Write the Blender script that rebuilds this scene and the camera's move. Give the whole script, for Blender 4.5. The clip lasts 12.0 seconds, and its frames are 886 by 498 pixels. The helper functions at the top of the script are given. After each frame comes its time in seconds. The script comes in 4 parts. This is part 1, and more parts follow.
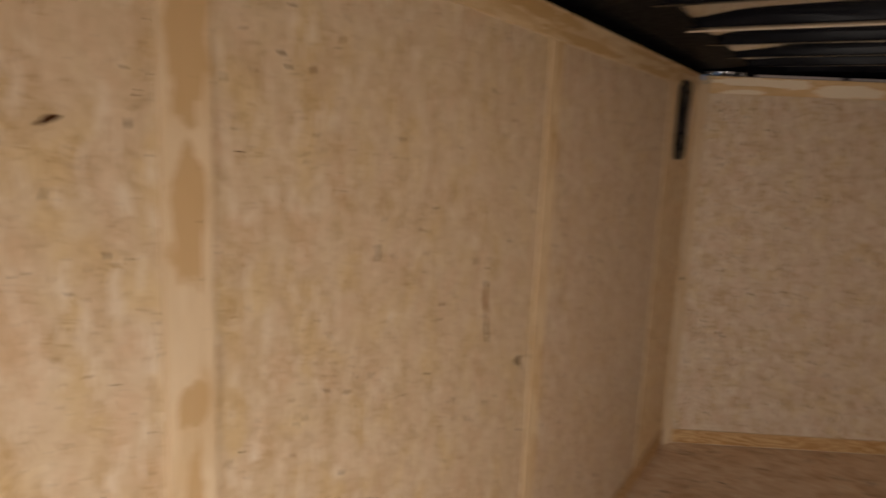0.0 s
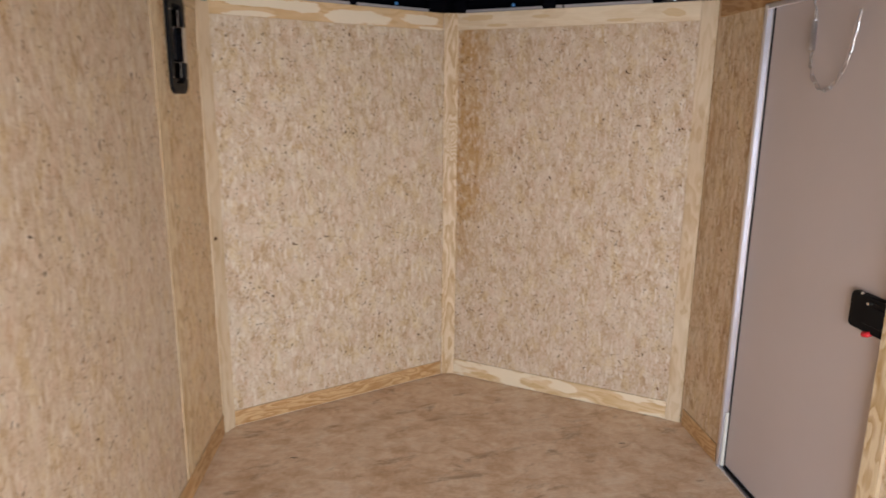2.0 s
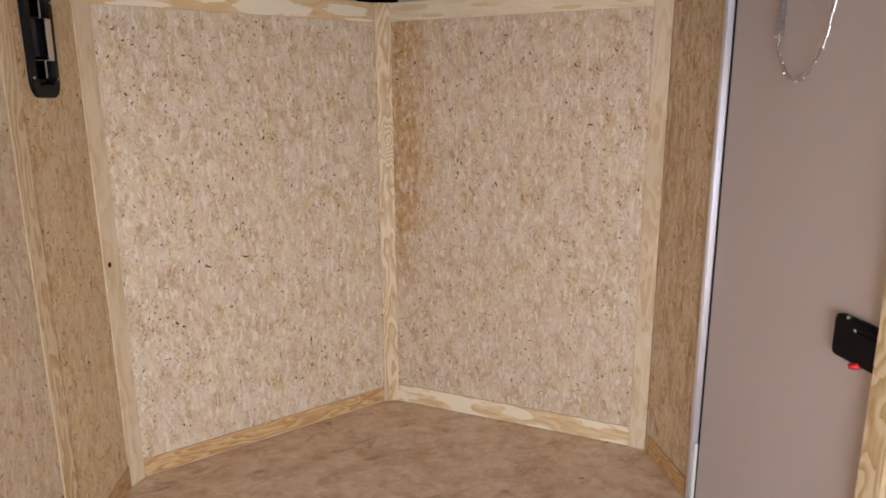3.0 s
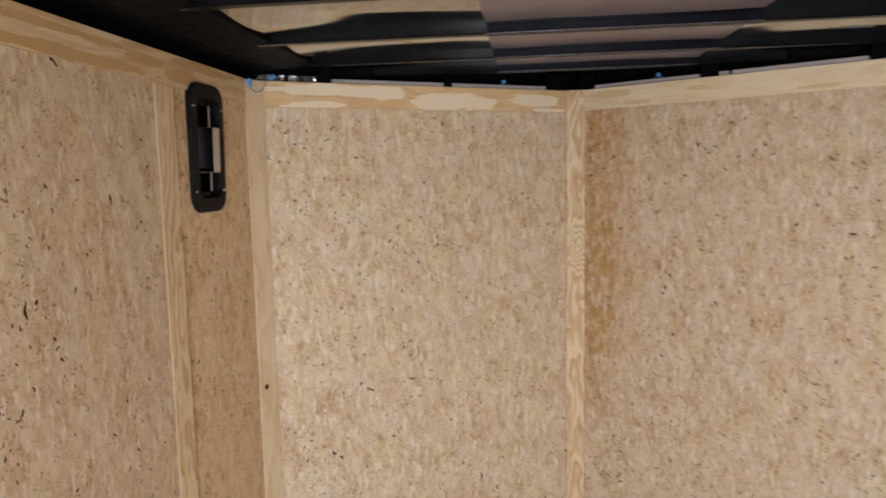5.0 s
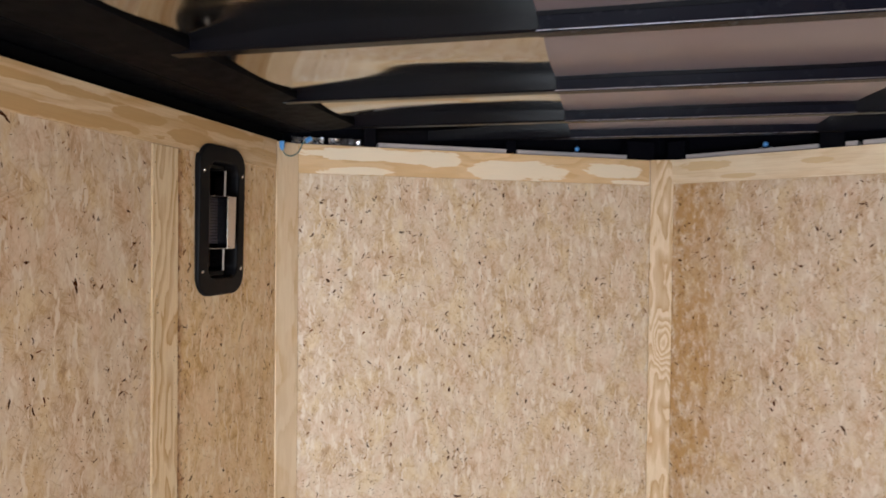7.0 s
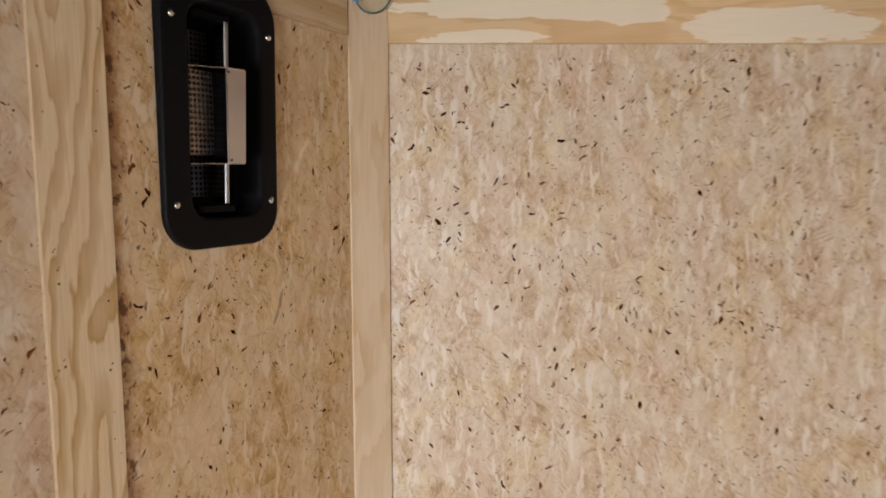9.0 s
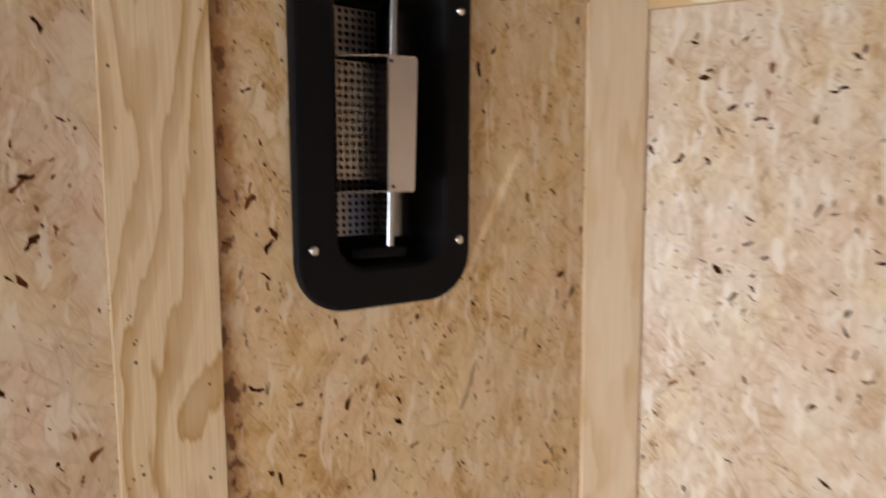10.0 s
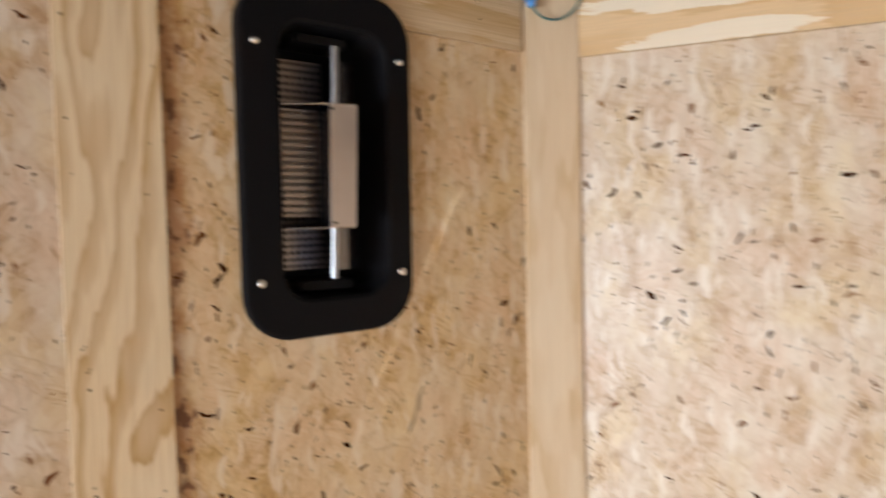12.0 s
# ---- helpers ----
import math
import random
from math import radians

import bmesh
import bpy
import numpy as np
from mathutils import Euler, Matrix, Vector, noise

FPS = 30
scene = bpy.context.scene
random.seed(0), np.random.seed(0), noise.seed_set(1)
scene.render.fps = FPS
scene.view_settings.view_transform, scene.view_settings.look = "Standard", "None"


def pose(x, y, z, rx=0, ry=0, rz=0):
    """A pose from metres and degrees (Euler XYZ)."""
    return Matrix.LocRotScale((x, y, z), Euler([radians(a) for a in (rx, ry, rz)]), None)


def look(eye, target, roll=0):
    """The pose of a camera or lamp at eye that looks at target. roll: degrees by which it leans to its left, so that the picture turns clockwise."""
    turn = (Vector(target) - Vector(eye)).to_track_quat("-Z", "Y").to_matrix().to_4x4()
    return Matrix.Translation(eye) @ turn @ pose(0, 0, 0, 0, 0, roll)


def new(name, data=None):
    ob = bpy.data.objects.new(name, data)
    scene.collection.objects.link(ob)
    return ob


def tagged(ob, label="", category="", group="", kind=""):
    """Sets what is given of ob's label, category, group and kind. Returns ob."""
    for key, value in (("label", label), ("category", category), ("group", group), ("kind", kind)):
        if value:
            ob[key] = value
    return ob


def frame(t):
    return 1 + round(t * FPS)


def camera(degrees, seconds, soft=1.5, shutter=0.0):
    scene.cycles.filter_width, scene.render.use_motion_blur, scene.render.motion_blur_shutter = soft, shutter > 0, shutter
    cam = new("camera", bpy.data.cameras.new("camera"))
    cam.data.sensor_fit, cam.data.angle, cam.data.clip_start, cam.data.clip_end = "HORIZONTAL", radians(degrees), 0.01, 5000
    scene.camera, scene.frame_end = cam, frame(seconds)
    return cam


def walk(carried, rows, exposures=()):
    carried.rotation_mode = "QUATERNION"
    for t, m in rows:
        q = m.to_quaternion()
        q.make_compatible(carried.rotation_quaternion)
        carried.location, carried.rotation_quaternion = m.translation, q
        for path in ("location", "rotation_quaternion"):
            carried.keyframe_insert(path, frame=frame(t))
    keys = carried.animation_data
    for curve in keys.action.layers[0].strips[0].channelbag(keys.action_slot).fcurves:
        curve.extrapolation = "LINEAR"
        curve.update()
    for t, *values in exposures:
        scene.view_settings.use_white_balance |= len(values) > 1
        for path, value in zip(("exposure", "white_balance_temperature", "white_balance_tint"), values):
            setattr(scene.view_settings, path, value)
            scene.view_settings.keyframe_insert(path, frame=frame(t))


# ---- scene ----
cam = camera(67.30, 12.0, soft=1.7, shutter=0.4)
PATH = [
    (0, (-0.3830, 0.0930, 1.7000), (-1.4150, 1.7725, 1.3580), 2.50),
    (0.5, (-0.3011, 0.2076, 1.6572), (-0.7601, 2.1276, 1.3366), 1.33),
    (1, (-0.2325, 0.3432, 1.6388), (-0.4298, 2.2982, 1.2655), 0.59),
    (1.5, (-0.2775, 0.5258, 1.6299), (-0.3566, 2.4787, 1.2059), 0.70),
    (2, (-0.3093, 0.7514, 1.6174), (-0.1646, 2.6965, 1.1751), 0.54),
    (2.5, (-0.1978, 0.9263, 1.6121), (0.0457, 2.8588, 1.1580), -0.04),
    (2.7, (-0.1338, 1.0030, 1.6120), (0.1137, 2.9358, 1.1615), -0.29),
    (4.3, (-0.1971, 1.4235, 1.7068), (-0.1314, 3.3956, 1.3805), -0.60),
    (4.5, (-0.2184, 1.4705, 1.7202), (-0.2238, 3.4511, 1.4427), -0.57),
    (5, (-0.1950, 1.6017, 1.7193), (-0.4511, 3.5729, 1.4982), -1.20),
    (5.5, (-0.1513, 1.7231, 1.7237), (-0.6685, 3.6477, 1.5550), -0.70),
    (6, (-0.1363, 1.8351, 1.7393), (-0.7362, 3.7373, 1.5921), -0.53),
    (6.5, (-0.1273, 1.9017, 1.7757), (-0.6306, 3.8373, 1.7659), 1.03),
    (7, (-0.2054, 1.9885, 1.7735), (-0.6675, 3.9341, 1.7403), 0.59),
    (7.5, (-0.3075, 2.1447, 1.7496), (-0.9461, 4.0383, 1.6681), -0.97),
    (7.7, (-0.3087, 2.2364, 1.7444), (-1.0009, 4.1087, 1.6206), -1.01),
    (9.3, (-0.4719, 2.9288, 1.7204), (-1.5174, 4.6187, 1.4939), 0.29),
    (9.5, (-0.5231, 2.9950, 1.7179), (-1.6522, 4.6308, 1.4957), 0.51),
    (10, (-0.5616, 3.1401, 1.7515), (-2.1628, 4.3212, 1.5483), -0.33),
    (10.5, (-0.5414, 3.2106, 1.7867), (-2.3266, 4.1087, 1.7064), -0.32),
    (11, (-0.5309, 3.2064, 1.7892), (-2.3448, 4.0472, 1.7346), -0.12),
    (11.5, (-0.5356, 3.1835, 1.7841), (-2.3417, 4.0406, 1.7261), -0.03),
    (12, (-0.4899, 3.1477, 1.7476), (-2.0712, 4.3690, 1.6584), -1.37),
]
EXPOSURES = [(0.0, -1.85, 8000, 20), (0.5, -1.17, 6800, 14), (1.0, -0.65, 6400, 12), (2.0, -0.45, 6200, 12), (2.5, -0.4, 6150, 13), (4.5, -0.5, 6400, 9), (5.5, -0.27, 6300, 10),
             (6.5, -0.2, 6100, 10), (7.5, -0.1, 6100, 10), (9.5, -0.3, 6300, 11), (10.5, 0.33, 5900, 9), (11.5, 0.42, 5750, 8), (12.0, 0.22, 6000, 9)]
walk(cam, [(t, look(eye, target, roll)) for t, eye, target, roll in PATH], EXPOSURES)

# ---- world, lights ----
world = bpy.data.worlds.new("world")
scene.world = world
world.use_nodes = True
sky = world.node_tree.nodes.new("ShaderNodeTexSky")
sky.sky_type, sky.sun_disc = "NISHITA", False
sky.sun_elevation, sky.sun_rotation = radians(50), radians(20)
world.node_tree.links.new(sky.outputs[0], world.node_tree.nodes["Background"].inputs[0])
world.node_tree.nodes["Background"].inputs[1].default_value = 0.10

sun = new("sun", bpy.data.lights.new("sun", "SUN"))
sun.data.energy, sun.data.angle, sun.data.color = 3.0, radians(0.5), (1, 0.95, 0.88)
sun.matrix_world = look((2, 6, 10), (0, -1, 0))

REAR = -1.0          # the open rear end of the trailer
daylight = new("rear_daylight", bpy.data.lights.new("rear_daylight", "AREA"))
daylight.data.shape, daylight.data.size, daylight.data.size_y = "RECTANGLE", 1.6, 1.4
daylight.data.energy, daylight.data.color = 203, (0.885, 0.946, 0.995)
daylight.matrix_world = look((0.04, REAR + 0.12, 0.82), (0.06, REAR + 1.12, -0.02))


# ---- node helpers ----
class Nodes:
    """A short way to write a node material."""

    def __init__(self, name, rough=0.6, metal=0.0):
        self.mat = bpy.data.materials.new(name)
        self.mat.use_nodes = True
        self.tree = self.mat.node_tree
        self.bsdf = self.tree.nodes["Principled BSDF"]
        self.bsdf.inputs["Roughness"].default_value = rough
        self.bsdf.inputs["Metallic"].default_value = metal

    def add(self, kind, **values):
        node = self.tree.nodes.new("ShaderNode" + kind)
        if "operation" in values:
            node.operation = values["operation"]
        if "feature" in values:
            node.feature = values["feature"]
        if "data_type" in values:
            node.data_type, node.blend_type = values["data_type"], values["blend_type"]
        return node

    def link(self, a, b):
        self.tree.links.new(a, b)

    def put(self, value, socket):
        if isinstance(value, bpy.types.NodeSocket):
            self.link(value, socket)
        else:
            socket.default_value = value

    def coords(self, scale=(1, 1, 1), turn=(0, 0, 0), jitter=True, source=None):
        m = self.add("Mapping")
        m.vector_type = "TEXTURE"      # turns first, then scales
        if source is None:
            source = self.add("TexCoord").outputs["Object"]
            if jitter:
                info, mul, plus = self.add("ObjectInfo"), self.add("Math", operation="MULTIPLY"), self.add("VectorMath", operation="ADD")
                self.link(info.outputs["Random"], mul.inputs[0])
                mul.inputs[1].default_value = 37.0
                self.link(source, plus.inputs[0])
                self.link(mul.outputs[0], plus.inputs[1])
                source = plus.outputs[0]
        self.link(source, m.inputs["Vector"])
        m.inputs["Scale"].default_value = [1 / v for v in scale]
        m.inputs["Rotation"].default_value = [radians(a) for a in turn]
        return m.outputs[0]

    def noise(self, vector, scale, detail=3.0, rough=0.5, distort=0.0):
        n = self.add("TexNoise")
        self.link(vector, n.inputs["Vector"])
        for key, value in (("Scale", scale), ("Detail", detail), ("Roughness", rough), ("Distortion", distort)):
            n.inputs[key].default_value = value
        return n.outputs["Fac"]

    def cells(self, vector, scale, feature="F1", spread=1.0):
        n = self.add("TexVoronoi", feature=feature)
        self.link(vector, n.inputs["Vector"])
        n.inputs["Scale"].default_value = scale
        n.inputs["Randomness"].default_value = spread
        return n

    def maths(self, op, a, b=0.0):
        n = self.add("Math", operation=op)
        self.put(a, n.inputs[0])
        self.put(b, n.inputs[1])
        return n.outputs[0]

    def ramp(self, fac, *stops, mode="LINEAR"):
        n = self.add("ValToRGB")
        n.color_ramp.interpolation = mode
        els = n.color_ramp.elements
        while len(els) < len(stops):
            els.new(0.5)
        for el, (at, c) in zip(els, stops):
            el.position = at
            el.color = (c, c, c, 1) if isinstance(c, (int, float)) else (*c, 1)
        self.link(fac, n.inputs[0])
        return n.outputs[0]

    def mix(self, fac, a, b, mode="MIX"):
        n = self.add("Mix", data_type="RGBA", blend_type=mode)
        self.put(fac, n.inputs[0])
        for value, socket in ((a, n.inputs[6]), (b, n.inputs[7])):
            self.put((*value, 1) if isinstance(value, tuple) else value, socket)
        return n.outputs[2]

    def bump(self, height, strength=0.3, distance=0.002):
        n = self.add("Bump")
        self.link(height, n.inputs["Height"])
        n.inputs["Strength"].default_value, n.inputs["Distance"].default_value = strength, distance
        self.link(n.outputs[0], self.bsdf.inputs["Normal"])

    def done(self, colour, rough=None):
        self.put((*colour, 1) if isinstance(colour, tuple) else colour, self.bsdf.inputs["Base Color"])
        if rough is not None:
            self.put(rough, self.bsdf.inputs["Roughness"])
        return self.mat


# ---- materials ----
def strand_board(name, pale=(0.685, 0.593, 0.472), mid=(0.585, 0.455, 0.323), tan=(0.50, 0.352, 0.212), stain=False, blotch=0.18, seam=None, runs=(9, 1, 6), contrast=0.88):
    """Sanded strand board: soft mottling, flakes whose fibres each run their own way, pale and orange patches."""
    n = Nodes(name, 0.5)
    n.bsdf.inputs["Specular IOR Level"].default_value = 0.5
    base = n.coords()
    bend = n.add("TexNoise")
    n.link(base, bend.inputs["Vector"])
    bend.inputs["Scale"].default_value, bend.inputs["Detail"].default_value = 22.0, 4.0
    wobble = n.add("VectorMath", operation="MULTIPLY_ADD")
    n.link(bend.outputs["Color"], wobble.inputs[0])
    wobble.inputs[1].default_value = (0.024, 0.0, 0.024)
    n.link(base, wobble.inputs[2])
    w = wobble.outputs[0]

    def turned(spread, fac, source):
        r = n.add("VectorRotate")
        r.rotation_type = "Y_AXIS"
        n.link(source, r.inputs["Vector"])
        n.link(n.maths("MULTIPLY", n.maths("SUBTRACT", fac, 0.5), spread), r.inputs["Angle"])
        return r.outputs[0]

    # flakes, layer over layer; each has its own run of fibres and only a slight tone of its own
    tone, rims = None, None
    for turn, across, along, spread, cover in ((20, 26, 14, 3.0, 0.0), (-35, 40, 13, 2.8, 0.45), (48, 52, 16, 2.4, 0.6), (9, 66, 12, 1.6, 0.66)):
        v = n.cells(n.coords((across, 1, along), (0, turn, 0), source=w), 1.0)
        split = n.add("SeparateColor")
        n.link(v.outputs["Color"], split.inputs[0])
        run = turned(spread, split.outputs[2], base)
        fibre = n.noise(n.coords((240, 1, 18), source=run), 1.0, 5.0, 0.75)
        own = n.maths("ADD", n.maths("MULTIPLY", split.outputs[0], 0.16), n.maths("MULTIPLY", fibre, 0.84))
        if tone is None:
            tone = own
            continue
        over = n.add("Mix")
        shown = n.ramp(split.outputs[1], (cover, 0.0), (cover + 0.05, 1.0))
        n.put(shown, over.inputs[0])
        # a torn rim where a flake ends, its fine shadow drawn as dark colour
        gap = n.cells(n.coords((across, 1, along), (0, turn, 0), source=w), 1.0, "DISTANCE_TO_EDGE")
        rim = n.maths("MULTIPLY", n.ramp(gap.outputs["Distance"], (0.0, 1.0), (0.06, 0.0)), shown)
        rims = rim if rims is None else n.maths("MAXIMUM", rims, rim)
        n.link(tone, over.inputs[2])
        n.link(own, over.inputs[3])
        tone = over.outputs[0]
    soft = n.noise(n.coords((20, 1, 12), source=w), 1.0, 5.0, 0.68)
    fine = n.noise(n.coords((75, 1, 45), source=w), 1.0, 4.0, 0.7)
    chips = None
    for turn, across, along in ((14, 95, 38), (-26, 130, 44), (58, 120, 60)):
        v = n.cells(n.coords((across, 1, along), (0, turn, 0), source=w), 1.0)
        split = n.add("SeparateColor")
        n.link(v.outputs["Color"], split.inputs[0])
        chips = split.outputs[0] if chips is None else n.maths("ADD", chips, split.outputs[0])
    chips = n.maths("MULTIPLY", chips, 0.333)
    level = n.maths("ADD", n.maths("MULTIPLY", soft, 0.30), n.maths("ADD", n.maths("MULTIPLY", fine, 0.16), n.maths("MULTIPLY", n.maths("SUBTRACT", n.maths("MULTIPLY", tone, 1.5), 0.25), 0.32)))
    level = n.maths("ADD", level, n.maths("MULTIPLY", chips, 0.22))
    patch = n.ramp(n.noise(n.coords((18, 1, 7), (0, 8, 0), source=w), 1.0, 3.0, 0.55), (0.42, 0.0), (0.58, 1.0))
    level = n.maths("ADD", level, n.maths("MULTIPLY", n.maths("SUBTRACT", patch, 0.5), 0.09))
    if contrast != 1.0:
        level = n.maths("ADD", n.maths("MULTIPLY", n.maths("SUBTRACT", level, 0.5), contrast), 0.51)
    deep = tuple(c * f for c, f in zip(tan, (0.72, 0.66, 0.60)))
    colour = n.ramp(level, (0.325, deep), (0.40, tan), (0.465, mid), (0.535, tuple((a + b) / 2 for a, b in zip(mid, pale))), (0.62, pale))
    # some flakes lean to pink, others to straw
    hue = n.noise(n.coords((13, 1, 8), source=w), 1.0, 4.0, 0.6)
    colour = n.mix(1.0, colour, n.ramp(hue, (0.36, (1.02, 0.965, 0.95)), (0.5, (1.0, 1.0, 1.0)), (0.62, (1.02, 0.99, 0.86))), "MULTIPLY")
    colour = n.mix(n.maths("MULTIPLY", rims, n.ramp(soft, (0.40, 0.5), (0.60, 0.05))), colour, deep)
    # dark scratchy fibres
    colour = n.mix(n.ramp(tone, (0.31, 0.8), (0.41, 0.0)), colour, deep)
    colour = n.mix(n.ramp(tone, (0.60, 0.0), (0.70, 0.6)), colour, pale)
    nick = n.noise(n.coords((420, 1, 55), source=turned(5.0, n.noise(base, 14.0, 1.0), base)), 1.0, 2.0, 0.6)
    colour = n.mix(n.ramp(nick, (0.65, 0.0), (0.71, 0.4)), colour, deep)
    wide = n.noise(base, 3.0, 4.0, 0.6)
    warm = n.noise(n.coords(runs, source=w), 1.0, 5.0, 0.7)
    colour = n.mix(n.ramp(warm, (0.52, 0.0), (0.68, blotch)), colour, tuple(c * f for c, f in zip(tan, (1.02, 0.93, 0.80))))
    flake = n.noise(n.coords((60, 1, 15), source=w), 1.0, 3.0, 0.6)
    colour = n.mix(n.ramp(flake, (0.565, 0.0), (0.62, 0.8)), colour, tuple(0.72 * c + 0.28 * g for c, g in zip(pale, (0.86, 0.82, 0.76))))
    grime = n.noise(n.coords((30, 1, 22), source=w), 1.0, 5.0, 0.75)
    colour = n.mix(n.ramp(grime, (0.65, 0.0), (0.77, 0.25)), colour, (0.33, 0.205, 0.11))
    if stain:
        sep = n.add("SeparateXYZ")
        n.link(n.add("TexCoord").outputs["Object"], sep.inputs[0])
        ragged = n.noise(n.coords((8, 1, 4), jitter=False), 1.0, 5.0, 0.7)
        streak = n.maths("ADD", sep.outputs[0], n.maths("MULTIPLY", ragged, 0.6))
        band = n.maths("MULTIPLY", n.ramp(n.maths("SUBTRACT", streak, 0.9), (0.47, 0.0), (0.62, 1.0)), n.ramp(n.maths("MULTIPLY", sep.outputs[2], 0.5), (0.25, 0.0), (0.5, 0.9)))
        spots = n.noise(n.coords((36, 1, 20), jitter=False), 1.0, 5.0, 0.72)
        band = n.maths("MULTIPLY", band, n.ramp(spots, (0.40, 0.0), (0.54, 1.0)))
        colour = n.mix(band, colour, (0.43, 0.245, 0.085))
        rust = n.noise(n.coords((46, 1, 30), jitter=False), 1.0, 4.0, 0.65)
        colour = n.mix(n.maths("MULTIPLY", band, n.ramp(rust, (0.54, 0.0), (0.64, 0.7))), colour, (0.24, 0.11, 0.03))
    if seam is not None:      # resin and rust have crept in along a strip's edge
        sep = n.add("SeparateXYZ")
        n.link(n.add("TexCoord").outputs["Object"], sep.inputs[0])
        ragged = n.noise(n.coords((26, 1, 18), jitter=False), 1.0, 5.0, 0.7)
        far = n.maths("DIVIDE", n.maths("SUBTRACT", seam, sep.outputs[0]), 0.07)
        creep = n.ramp(n.maths("SUBTRACT", n.maths("MULTIPLY", ragged, 1.5), far), (0.40, 0.0), (0.72, 0.8))
        colour = n.mix(creep, colour, (0.40, 0.19, 0.07))
        colour = n.mix(n.ramp(n.maths("SUBTRACT", n.noise(n.coords((70, 1, 40), jitter=False), 1.0, 3.0, 0.6), n.maths("MULTIPLY", far, 0.28)), (0.50, 0.0), (0.56, 0.85)), colour, (0.14, 0.05, 0.02))
    dots = n.cells(n.coords((240, 1, 160), (0, 24, 0), source=w), 1.0)
    split = n.add("SeparateColor")
    n.link(dots.outputs["Color"], split.inputs[0])
    dark = n.maths("MULTIPLY", n.ramp(dots.outputs["Distance"], (0.22, 1.0), (0.30, 0.0)), n.ramp(n.maths("ADD", split.outputs[0], n.ramp(warm, (0.42, 0.0), (0.64, 0.04))), (0.975, 0.0), (0.99, 1.0)))
    colour = n.mix(n.maths("MULTIPLY", dark, 0.8), colour, (0.09, 0.045, 0.02))
    n.bump(n.maths("ADD", tone, n.maths("MULTIPLY", fine, 0.5)), 0.3, 0.0008)
    return n.done(colour, n.ramp(wide, (0.3, 0.34), (0.7, 0.46)))


